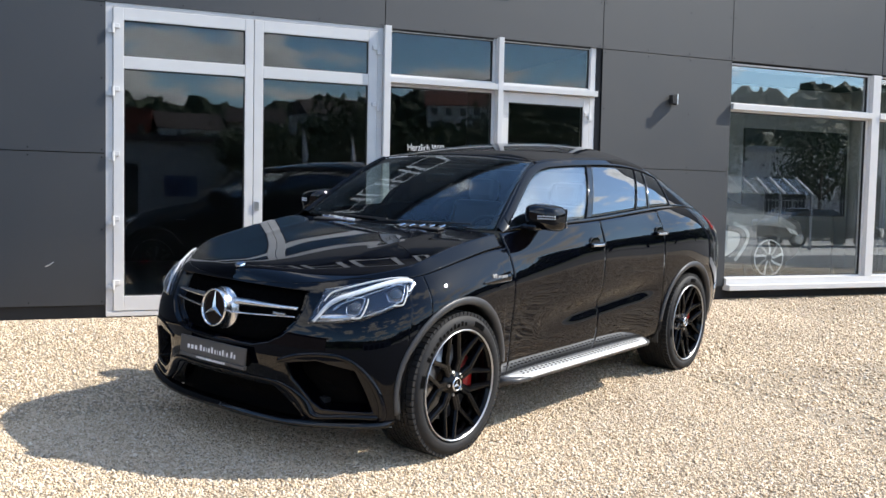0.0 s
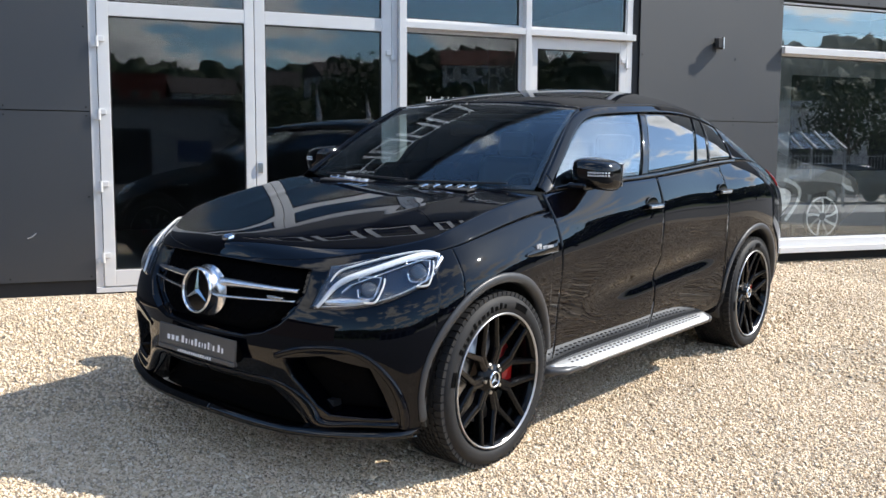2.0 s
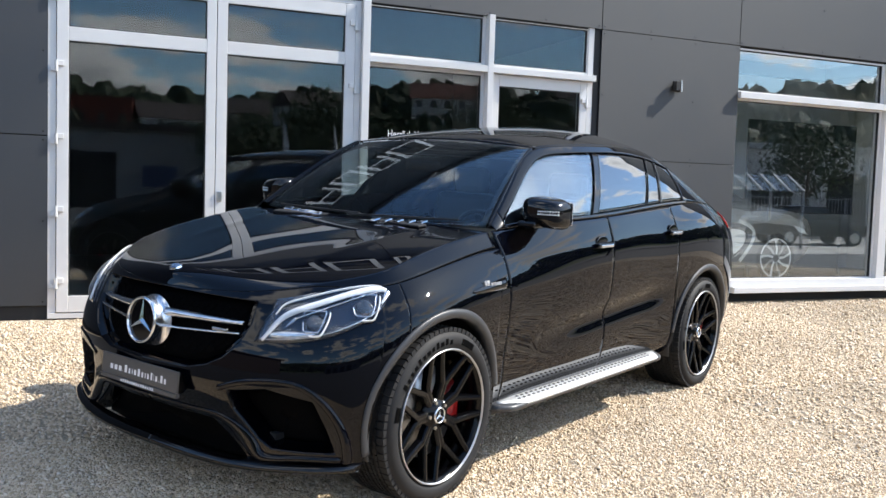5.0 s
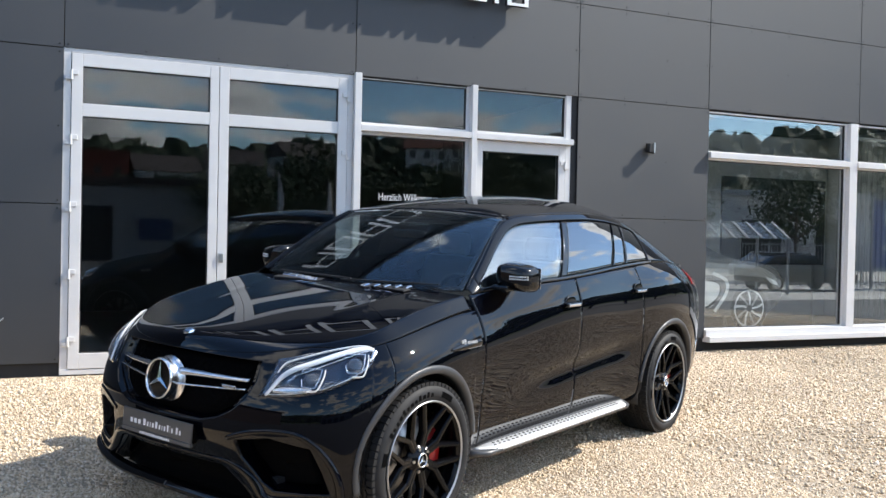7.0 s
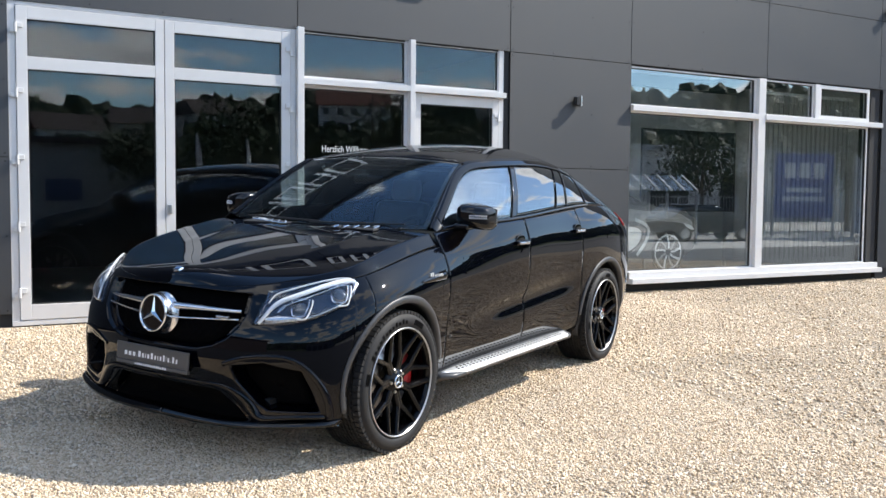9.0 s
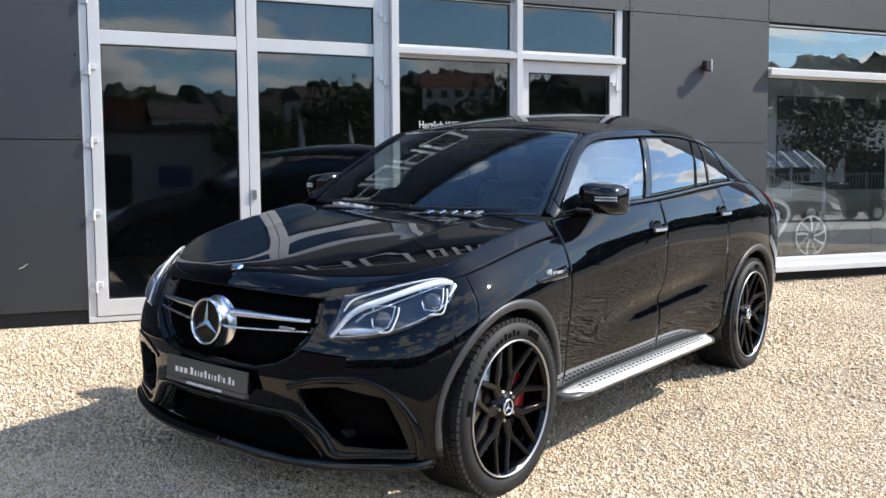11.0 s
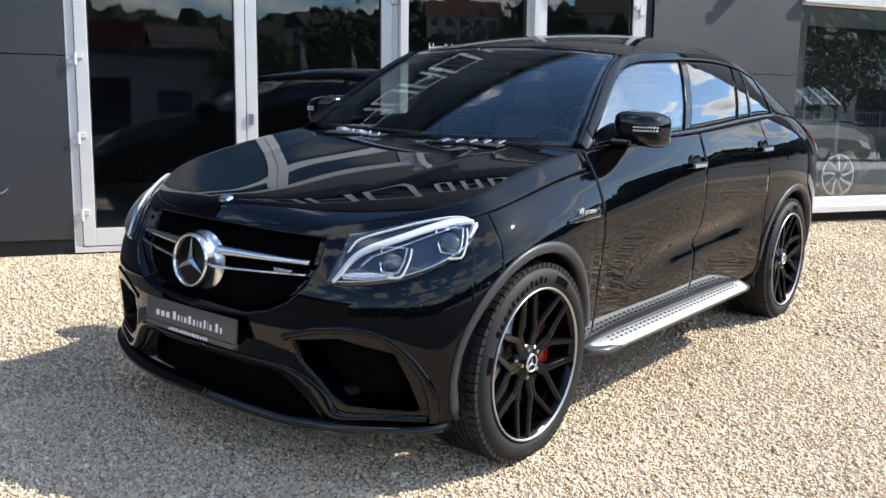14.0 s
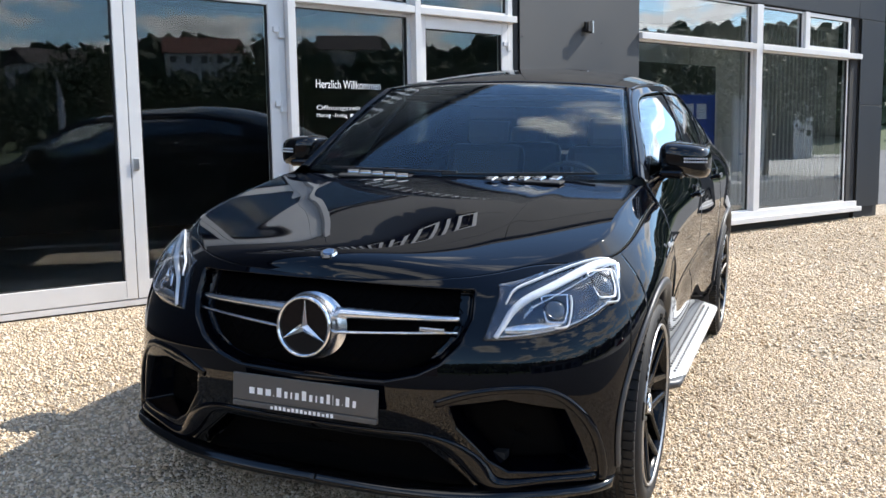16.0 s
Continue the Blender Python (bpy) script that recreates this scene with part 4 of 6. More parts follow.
for side in (1, -1):
    lamp = empty("headlamp")
    lamp.parent = car
    tagged(lamp, "clear headlamp with a white light guide and twin projectors")
    o = (1, side * .6, .1)
    shell_part("housing", lamp_patch(0, 1, 0, 1, 40, 16, .0035), M_LAMPIN, lamp, side, .004, outward=o)
    # bright brow along the top that bends down at the inner end, with slim lines over and under it
    lamp_ribbon("light_guide", [(.93, .80), (.80, .84), (.62, .83), (.42, .78), (.24, .70), (.125, .54), (.075, .32), (.04, .05)], (.010, .014, .015, .014, .013, .012, .010, .007), .014, M_LAMPWHITE, lamp, side, "white light guide")
    lamp_ribbon("light_guide", [(.86, .955), (.62, .955), (.38, .94), (.20, .90), (.10, .80), (.06, .62)], (.004, .005, .005, .005, .004, .003), .013, M_LAMPWHITE, lamp, side, "white light guide")
    lamp_ribbon("reflector_strip", [(.92, .68), (.75, .70), (.55, .67), (.36, .60), (.22, .50)], (.003, .003, .003, .003, .002), .011, M_CHROME, lamp, side)
    lamp_ribbon("reflector_strip", [(.975, .66), (.95, .50), (.89, .34), (.80, .20)], (.008, .013, .011, .004), .010, M_SATIN, lamp, side)
    lamp_ribbon("reflector_strip", [(.05, .06), (.25, .07), (.50, .07), (.78, .10)], (.002, .0025, .002, .0015), .010, M_SATIN, lamp, side)
    lamp_ribbon("reflector_panel", [(.075, .16), (.15, .17), (.24, .15), (.33, .11)], (.010, .015, .013, .004), .008, M_SATIN, lamp, side)
    for k in range(4):
        lamp_ribbon("light_stud", [(.165 + .016 * k, .33 + .035 * k), (.175 + .016 * k, .42 + .04 * k)], (.003, .003), .012, M_CHROME, lamp, side)
    for a, b, r in ((.34, .37, .035), (.655, .40, .038)):
        c, n = lamp_frame(a, b, .006)
        c.y *= side
        n.y *= side
        up = Vector((0, 0, 1)) - n * n.z
        up.normalize()
        q = Matrix((n.cross(up) * -1, up, n)).transposed().to_4x4()
        m = Matrix.Translation(c) @ q
        bm = bmesh.new()
        bmesh.ops.create_cone(bm, cap_ends=False, segments=32, radius1=r * 1.12, radius2=r * .98, depth=.02, matrix=m @ Matrix.Translation((0, 0, .004)))
        part("projector_ring", bm, M_CHROME, lamp, smooth=True)
        bm = bmesh.new()
        bmesh.ops.create_uvsphere(bm, u_segments=24, v_segments=12, radius=r, matrix=m @ Matrix.Diagonal((1, 1, .45, 1)))
        part("projector_lens", bm, M_PROJ, lamp, smooth=True)
        # slim bright outline round the projector, open to the inner side, and a chrome arm outside it
        for pts, wv, mm, dz in (([(-1.15, .75), (-.85, 1.25), (.95, 1.30), (1.22, 1.05), (1.05, .0), (.70, -1.0), (.35, -1.3), (-.75, -1.25), (-1.08, -.95), (-1.18, -.2)], .040, M_SATIN, .012), ([(1.62, 1.25), (1.60, .6), (1.38, -.35), (1.0, -1.35), (.55, -1.72), (-.35, -1.75)], .085, M_LAMPWHITE, .010)):
            nk_ = len(pts)
            kb = nspline(np.linspace(0, 1, nk_))(np.linspace(0, 1, 64)) @ np.array(pts)
            dk = np.gradient(kb, axis=0)
            nk = np.stack([-dk[:, 1], dk[:, 0]], -1) / np.linalg.norm(dk, axis=1, keepdims=True)
            rows = []
            for p, k2 in zip(kb, nk):
                rows.append([tuple(m @ Vector((side * (p[0] + k2[0] * wv * e) * r, (p[1] + k2[1] * wv * e) * r, zz))) for e, zz in ((-1, dz - .008), (-.5, dz), (.5, dz), (1, dz - .008))])
            shell_part("light_bracket", np.array(rows), mm, lamp, 1, .003, outward=tuple(n))
    cov = shell_part("cover", lamp_patch(0, 1, 0, 1, 48, 20, .0 + .030 * np.outer(np.sin(np.linspace(0.03, math.pi - .03, 48)) ** .35, np.sin(np.linspace(.06, math.pi - .06, 20)) ** .4)), M_LENS, lamp, side, .002, outward=o)
    cov.visible_shadow = False

# ---- grille, emblem, plate ----
grille = empty("grille")
grille.parent = car
tagged(grille, "black grille with twin silver bars and a round chrome emblem")


def nose_x(y, z, carved=False):
    g = _GRID[-140:].reshape(-1, 3)
    d = (g[:, 1] - abs(y)) ** 2 + (g[:, 2] - z) ** 2
    i = np.argsort(d)[:5]
    w = 1 / (d[i] + 1e-6)
    return float((g[i, 0] * w).sum() / w.sum())


bm = bmesh.new()
for i in range(-24, 25):
    for sgn in (1, -1):
        pts = []
        for j in range(13):
            z = .62 + .245 * j / 12
            y = i * .04 + sgn * (z - .74) * .9
            if inside(GRILLE, np.array(abs(y)), np.array(z)) > .035:
                pts.append((nose_x(y, z) - .045, y, z))
        for p, q in zip(pts, pts[1:]):
            d = Vector(q) - Vector(p)
            bmesh.ops.create_cone(bm, cap_ends=False, segments=4, radius1=.0017, radius2=.0017, depth=d.length, matrix=Matrix.Translation((Vector(p) + Vector(q)) / 2) @ d.to_track_quat('Z', 'Y').to_matrix().to_4x4())
part("grille_mesh", bm, M_VOID, grille)
for side in (1, -1):
    for z0, z1, h0, h1, dx in ((.793, .790, .020, .011, .012), (.738, .752, .006, .005, .008)):
        yy = np.linspace(.085, .468, 24)
        rows = []
        for y in yy:
            f = (y - .085) / .383
            zc, h = z0 + (z1 - z0) * f, h0 + (h1 - h0) * f
            xx = nose_x(y, zc) + .012 - .02 * f
            rows.append([(xx - dx * .9, y, zc - h), (xx, y, zc - h * .5), (xx + dx * .35, y, zc + h * .2), (xx - dx * .9, y, zc + h)])
        shell_part("grille_bar", np.array(rows), M_SATIN, grille, side, .004, "satin silver bar", outward=(1, 0, 0))
c = Vector((.803, 0, .752))
tilt = Euler((0, radians(84), 0)).to_matrix().to_4x4()
bm = bmesh.new()
R0, r0 = .091, .0065
vs = [[bm.verts.new(((R0 + r0 * math.cos(b)) * math.cos(a), (R0 + r0 * math.cos(b)) * math.sin(a), .012 * math.sin(b))) for b in [2 * math.pi * j / 12 for j in range(12)]] for a in [2 * math.pi * i / 56 for i in range(56)]]
for i in range(56):
    for j in range(12):
        bm.faces.new((vs[i][j], vs[(i + 1) % 56][j], vs[(i + 1) % 56][(j + 1) % 12], vs[i][(j + 1) % 12]))
bm.transform(Matrix.Translation(c) @ tilt)
emblem = part("emblem", bm, M_CHROME, grille, "round chrome emblem ring", smooth=True)
bm = bmesh.new()
bmesh.ops.create_cone(bm, cap_ends=True, segments=48, radius1=.090, radius2=.088, depth=.008, matrix=Matrix.Translation(c - Vector((.004, 0, 0))) @ tilt)
part("backplate", bm, M_GLOSSBLK, emblem)
bm = bmesh.new()
for k in range(3):
    u = radians(120 * k + 180)
    m = tilt @ pose(0, 0, 0, 0, 0, math.degrees(u))
    tip, l, r_, top, bot = (.088, 0, .004), (.007, .0125, .004), (.007, -.0125, .004), (.0, 0, .015), (-.014, 0, .004)
    v = [bm.verts.new(m @ Vector(q)) for q in (tip, l, r_, top, bot)]
    for f in ((0, 1, 3), (0, 3, 2), (1, 4, 3), (2, 3, 4)):
        bm.faces.new([v[i] for i in f])
bm.transform(Matrix.Translation(c))
part("spoke", bm, M_CHROME, emblem)
# satin socket that flares back from the ring into the bars
bm = bmesh.new()
prof = [(.0965, .003), (.0975, -.006), (.0955, -.018), (.0955, -.030), (.099, -.042), (.105, -.050), (.113, -.055)]
vs = [[bm.verts.new((r * math.cos(2 * math.pi * i / 56), r * math.sin(2 * math.pi * i / 56), z)) for r, z in prof] for i in range(56)]
for i in range(56):
    for j in range(len(prof) - 1):
        bm.faces.new((vs[i][j], vs[(i + 1) % 56][j], vs[(i + 1) % 56][j + 1], vs[i][j + 1]))
for v in bm.verts:
    # the flare is drawn out sideways into the bars and pinched above and below
    g = max(0.0, (math.hypot(v.co.x, v.co.y) - .100) / .045)
    v.co.y *= 1 + .25 * g
    v.co.x *= 1 - .20 * g
bmesh.ops.recalc_face_normals(bm, faces=bm.faces)
bm.transform(Matrix.Translation(c) @ tilt)
part("socket", bm, M_SATIN, emblem, smooth=True)
bm = box(.72, .735, .36, .44, .758, .770, .002)
part("badge", bm, M_SATIN, grille)

plate = empty("number_plate", pose(.812, 0, .523, 0, -4, 0))
plate.parent = car
tagged(plate, "dark grey dealer plate in a black holder")
part("board", box(-.004, .006, -.260, .260, -.030, .057, .003), M_PLATE, plate)
part("holder", box(-.012, .008, -.258, .258, -.050, -.0315, .003), M_PLATE, plate)
bm = bmesh.new()
x = -.198
for i, w in enumerate((.028, .028, .028, .008, .026, .020, .014, .022, .024, .020, .014, .020, .020, .008, .020, .008, .022, .020)):
    h = .030 if i in (4, 8, 12, 13, 16) else .021
    if i in (3, 15):
        h = .006
    bx(bm, .0062, .0072, x + .002, x + w - .007, -.006, -.006 + h)
    x += w + .0025
tagged(part("writing_bar", bm, M_LETTER, plate), kind="stuff")
bm = bmesh.new()
x = -.115
for i in range(15):
    bx(bm, .0082, .0090, x, x + .0095, -.0475, -.0475 + (.012 if i % 4 else .009))
    x += .0155
tagged(part("writing_bar", bm, M_LETTER, plate), kind="stuff")
bm = box(.700, .800, -.235, .235, .480, .570, .01)
part("plate_mount", bm, M_GLOSSBLK, car)
# round badge on the bonnet
bm = bmesh.new()
q = Vector((.35, 0, 1)).to_track_quat('Z', 'Y').to_matrix().to_4x4()
bmesh.ops.create_cone(bm, cap_ends=True, segments=32, radius1=.029, radius2=.026, depth=.008, matrix=Matrix.Translation((.645, 0, .9635)) @ q)
bb = part("bonnet_badge", bm, M_CHROME, car)
bm = bmesh.new()
bmesh.ops.create_cone(bm, cap_ends=True, segments=32, radius1=.019, radius2=.018, depth=.004, matrix=Matrix.Translation((.6464, 0, .9685)) @ q)
part("badge_centre", bm, mat("blue_enamel", (.05, .10, .2), .2, coat=1), bb)

# bonnet vents with bright fins
for side in (1, -1):
    vent = empty("bonnet_vent")
    vent.parent = car
    for k in range(5):
        y = side * (.205 + .066 * k)
        x = -.385 - .012 * k
        z = float(ZC(np.array([x]))[0]) + .006
        bm = bmesh.new()
        bx(bm, -.020, .020, -.025, .025, -.003, .008, .006)
        bm.transform(Matrix.Translation((x, y, z + .002)) @ Euler((0, radians(20), radians(-25 * side))).to_matrix().to_4x4())
        part("fin", bm, M_CHROME, vent)
    bm = bmesh.new()
    bx(bm, -.026, .026, -.17, .17, -.006, .0035, .003)
    bm.transform(Matrix.Translation((-.41, side * .345, float(ZC(np.array([-.41]))[0]) + .001)) @ Euler((0, radians(9), radians(-11 * side))).to_matrix().to_4x4())
    part("slot", bm, M_MATTBLK, vent)

# matt black floors of the grille and the intakes
def floor_plate(name, poly, depth, parent, side=1):
    c = np.mean(np.array(poly), 0)
    rows = []
    edge = [(p[0] + (q[0] - p[0]) * i / 8, p[1] + (q[1] - p[1]) * i / 8) for p, q in zip(poly, poly[1:] + poly[:1]) for i in range(8)]
    for y, z in edge + edge[:1]:
        row = []
        for t in (0.02, .35, .65, .90):
            yy, zz = c[0] + (y - c[0]) * t, c[1] + (z - c[1]) * t
            k = 1.1 * (abs(yy) / .9) ** 3
            n = math.sqrt(1 + k * k)
            row.append((nose_x(yy, zz) - depth / n, yy - math.copysign(1, yy) * depth * k / n, zz))
        rows.append(row)
    shell_part(name, np.array(rows), M_VOID, parent, side, .002, outward=(1, 0, 0))


floor_plate("grille_back", GRILLE, .050, grille)
floor_plate("intake_floor", INTAKE_C, .074, car)
for side in (1, -1):
    floor_plate("intake_floor", INTAKE_S, .098, car, side)

# splitter lip, the rib over each side intake and the wing that divides the intakes
P = S(np.broadcast_to(np.linspace(s_at(.44, .9), S_END, 90)[:, None], (90, 5)), np.broadcast_to(np.array([.925, .945, .957, .965, .97])[None, :], (90, 5)), False)
P[..., 0] += np.array([0, .030, .040, .038, .015])
P[..., 2] -= np.array([-.002, .0, .004, .010, .012])
RIB = [(.42, .537), (.535, .577), (.66, .592), (.75, .578), (.818, .522), (.868, .43), (.888, .335), (.886, .290)]
WING = [(0, .422), (.25, .420), (.375, .418), (.455, .388), (.53, .322), (.595, .278), (.72, .292), (.875, .300)]
for side in (1, -1):
    shell_part("splitter", P, M_GLOSSBLK, car, side, .006, outward=(1, 0, 0))
    for nm, pts, hw, proud in (("intake_rib", RIB, lambda f: .011, lambda f: .006 + .007 * smooth01((f - .45) / .4)), ("intake_wing", WING, lambda f: .013 + .020 * np.exp(-((f - .55) / .16) ** 2), lambda f: .008 + .008 * np.exp(-((f - .62) / .25) ** 2))):
        rows = []
        kb = nspline(np.linspace(0, 1, len(pts)))(np.linspace(0, 1, 72)) @ np.array(pts)
        dk = np.gradient(kb, axis=0)
        dk /= np.linalg.norm(dk, axis=1, keepdims=True)
        for i, ((y, z), (ty, tz)) in enumerate(zip(kb, dk)):
            f = i / 71
            w, pr = float(hw(f)), float(proud(f))
            k = 1.1 * (y / .9) ** 3
            nx, ny = 1 / math.sqrt(1 + k * k), k / math.sqrt(1 + k * k)
            row = []
            for e, o in ((1.25, -.02), (1.0, .45), (.55, .92), (0, 1.0), (-.55, .85), (-1.0, .3), (-1.3, -.03 / max(pr, .001))):
                yy, zz = y - tz * w * e, z + ty * w * e
                xx = nose_x(yy, zz)
                row.append((xx + pr * o * nx, yy + pr * o * ny, zz))
            rows.append(row)
        shell_part(nm, np.array(rows), M_PAINT, car, side, .004, outward=(1, side * .4, 0))

# ---- side details ----
for side in (1, -1):
    for x, z in ((-1.43, 1.055), (-2.36, 1.098)):
        y = side_y(x, z)
        hd = empty("door_handle")
        hd.parent = car
        bm = bmesh.new()
        bmesh.ops.create_uvsphere(bm, u_segments=24, v_segments=10, radius=1, matrix=Matrix.Translation((x, side * (y - .004), z)) @ Matrix.Diagonal((.075, .006, .052, 1)))
        part("cup", bm, M_GLOSSBLK, hd, smooth=True)
        bm = bmesh.new()
        bx(bm, x - .105, x + .085, y + .006, y + .024, z - .013, z + .013, .008)
        bx(bm, x - .095, x - .07, y - .01, y + .02, z - .010, z + .010, .004)
        bx(bm, x + .06, x + .085, y - .01, y + .02, z - .010, z + .010, .004)
        if side < 0:
            bm.transform(Matrix.Diagonal((1, -1, 1, 1)))
            bmesh.ops.reverse_faces(bm, faces=bm.faces)
        part("grip", bm, M_PAINT, hd, smooth=False)
        bm = bmesh.new()
        bx(bm, x - .080, x + .062, side * (y + .0245) - .0025, side * (y + .0245) + .0025, z - .012, z + .003, .002)
        part("chrome_strip", bm, M_CHROME, hd)
    # mirror
    mir = empty("wing_mirror")
    mir.parent = car
    bm = bmesh.new()
    bmesh.ops.create_cube(bm, size=1.0)
    bmesh.ops.subdivide_edges(bm, edges=bm.edges[:], cuts=7, use_grid_fill=True)
    for vtx in bm.verts:
        p = vtx.co * 2
        n = (abs(p.x) ** 4 + abs(p.y) ** 4 + abs(p.z) ** 4) ** .25
        p = p / max(n, 1e-6)
        fwd = .5 + .5 * p.x
        vtx.co = Vector((-.805 + .100 * p.x * (1 - .25 * (p.y * side > 0) * abs(p.y)), side * (.940 + .114 * p.y * side * (1 - .12 * fwd)), 1.240 + (.080 - .014 * fwd) * p.z - .01 * p.y * side))
    part("housing", bm, M_GLOSSBLK, mir, smooth=True)
    part("mirror_glass", box(-.907, -.901, side * .940 - .088, side * .940 + .088, 1.18, 1.295, .004), M_CHROME, mir)
    bm = bmesh.new()
    bx(bm, -.80, -.68, side * .90 - .05, side * .90 + .05, 1.165, 1.20, .012)
    part("foot", bm, M_GLOSSBLK, mir)
    bm = bmesh.new()
    for k in range(9):
        y = side * (.952 + .0105 * k)
        x = -.706 - .0010 * k - .0011 * k * k * .5
        bx(bm, x - .003, x + .004, y - .0035, y + .0035, 1.232, 1.240, .001)
        bx(bm, x - .003, x + .004, y - .0035, y + .0035, 1.246, 1.253, .001)
    part("indicator", bm, M_LAMPWHITE, mir, "row of clear indicator studs")
    # fender vent with plain raised letters
    fv = empty("fender_vent")
    fv.parent = car
    rows = []
    for x in np.linspace(-.47, -.18, 20):
        f = (x + .47) / .29
        z = .925 - .02 * f
        y = side_y(x, z) + .003
        h = .022 * (1 - f) ** .6 + .004
        rows.append([(x, side_y(x, z + h) + .003, z + h), (x, y + .002, z), (x, side_y(x, z - h) + .003, z - h)])
    shell_part("inlay", np.array(rows), M_GLOSSBLK, fv, side, .003, outward=(0, side, 0))

# lettering on the fender
def lettering(name, body, size, m, material, parent=None, extrude=.0012):
    cu = bpy.data.curves.new(name, 'FONT')
    cu.body, cu.size, cu.extrude, cu.align_x, cu.align_y = body, size, extrude, 'LEFT', 'BOTTOM'
    tmp = new(name + "_tmp", cu)
    me = bpy.data.meshes.new_from_object(tmp.evaluated_get(bpy.context.evaluated_depsgraph_get()))
    bpy.data.objects.remove(tmp)
    bpy.data.curves.remove(cu)
    me.materials.clear()
    me.materials.append(material)
    ob = new(name, me)
    ob.matrix_basis = m
    if parent is not None:
        ob.parent = parent
    return ob


for side in (1, -1):
    x0 = -.275 if side > 0 else -.43
    m = Matrix.Translation((x0, side * (side_y(-.34, .93) + .0065), .915)) @ (pose(0, 0, 0, 90, 0, 180) if side > 0 else pose(0, 0, 0, 90, 0, 0))
    bpy.context.view_layer.update()
    lettering("lettering", "V8", .036, m, M_ALU, car)
    dx = -.052 if side > 0 else .052
    lettering("lettering", "BITURBO", .021, Matrix.Translation((dx, 0, .001)) @ m, M_ALU, car)

# running board
for side in (1, -1):
    step = empty("running_board")
    step.parent = car
    tagged(step, "ribbed aluminium running board with black rubber studs")
    x0, x1 = -2.26, -.42
    bm = bmesh.new()
    n = 60
    rows = []
    for i in range(n + 1):
        x = x0 + (x1 - x0) * i / n
        e = min(1, (x - x0) / .10, (x1 - x) / .10)
        e = math.sin(max(e, 0) * math.pi / 2)
        yo = .905 + .105 * (.25 + .75 * e)
        rows.append([(x, .84, .362), (x, .868, .366), (x, .872, .362), (x, .885, .362), (x, .888, .358), (x, .900, .358), (x, .903, .354), (x, .915, .354), (x, yo - .012, .350), (x, yo - .002, .344), (x, yo, .333), (x, yo - .006, .320), (x, .84, .316)])
    shell_part("board", np.array(rows), M_STEPGREY, step, side, .004, outward=(0, side, .5))
    rows, inner = [], []
    for i in range(n + 1):
        f = i / n
        x = x0 + .05 + (x1 - x0 - .10) * f
        e = math.sin(min(1, f / .06, (1 - f) / .10) * math.pi / 2)
        yo = .945 + .065 * e
        rows.append([(x, .926 - .012 * e, .352), (x, .930 - .012 * e, .3580), (x, yo - .012, .3545), (x, yo - .001, .348), (x, yo + .001, .336)])
        inner.append([(x, .838, .3655), (x, .842, .3695), (x, .842 + .028 * e, .3700), (x, .845 + .028 * e, .3660)])
    shell_part("tread_strip", np.array(rows), M_ALU, step, side, .003, "bright aluminium strip", outward=(0, side * .2, 1))
    shell_part("tread_strip", np.array(inner), M_ALU, step, side, .003, "bright aluminium strip", outward=(0, side * .2, 1))
    bm = bmesh.new()
    bmesh.ops.create_cone(bm, cap_ends=True, segments=10, radius1=.0085, radius2=.007, depth=.005)
    stud_me = bpy.data.meshes.new("stud")
    bm.to_mesh(stud_me)
    bm.free()
    stud_me.materials.append(M_STUD)
    for i in range(34):
        for j in range(2):
            y = .938 + .028 * j
            st = new("stud", stud_me)
            st.parent = step
            st.location, st.scale = (x0 + .17 + (x1 - x0 - .34) * (i + .5 * (j % 2)) / 34, side * y, .3585 - .0016 * j), (1.35, .8, 1)
    for i in range(26):
        st = new("stud", stud_me)
        st.parent = step
        st.location, st.scale = (x0 + .16 + (x1 - x0 - .32) * i / 25, side * .857, .3712), (1.8, .75, 1)
    for x in (-.8, -1.4, -2.0):
        part("bracket", box(x - .03, x + .03, side * .80 - .06, side * .80 + .06, .29, .322), M_MATTBLK, step)

# cabin
part("dashboard", box(-1.02, -.58, -.72, .72, .80, 1.12, .05), M_LEATHER, car)
part("cabin_floor", box(-3.4, -.6, -.80, .80, .362, .42), M_MATTBLK, car)
for y in (.37, -.37):
    for x, rec in ((-1.62, 1), (-2.48, 0)):
        seat = empty("seat", pose(x, y, 0))
        seat.parent = car
        part("cushion", box(-.25, .28, -.25, .25, .50, .74, .06), M_LEATHER, seat)
        bm = box(-.08, .08, -.24, .24, 0, .62, .06)
        bm.transform(pose(-.24, 0, .66, 0, -14, 0))
        part("backrest", bm, M_LEATHER, seat)
        bm = box(-.05, .05, -.125, .125, 0, .17, .04)
        bm.transform(pose(-.39, 0, 1.26 if rec else 1.20, 0, -8, 0))
        part("headrest", bm, M_CREAM if rec else M_LEATHER, seat)
bm = bmesh.new()
vs = [[bm.verts.new(((.178 + .014 * math.cos(b)) * math.cos(a), (.178 + .014 * math.cos(b)) * math.sin(a), .014 * math.sin(b))) for b in [2 * math.pi * j / 8 for j in range(8)]] for a in [2 * math.pi * i / 36 for i in range(36)]]
for i in range(36):
    for j in range(8):
        bm.faces.new((vs[i][j], vs[(i + 1) % 36][j], vs[(i + 1) % 36][(j + 1) % 8], vs[i][(j + 1) % 8]))
bx(bm, -.17, .17, -.02, .02, -.02, .01, .006)
bx(bm, -.05, .05, -.06, .06, -.03, .02, .01)
bm.transform(pose(-1.12, .37, 1.04, 0, -65, 0))
part("steering_wheel", bm, M_LEATHER, car, smooth=False)
part("rear_view_mirror", box(-1.02, -.99, -.12, .12, 1.40, 1.46, .012), M_GLOSSBLK, car)
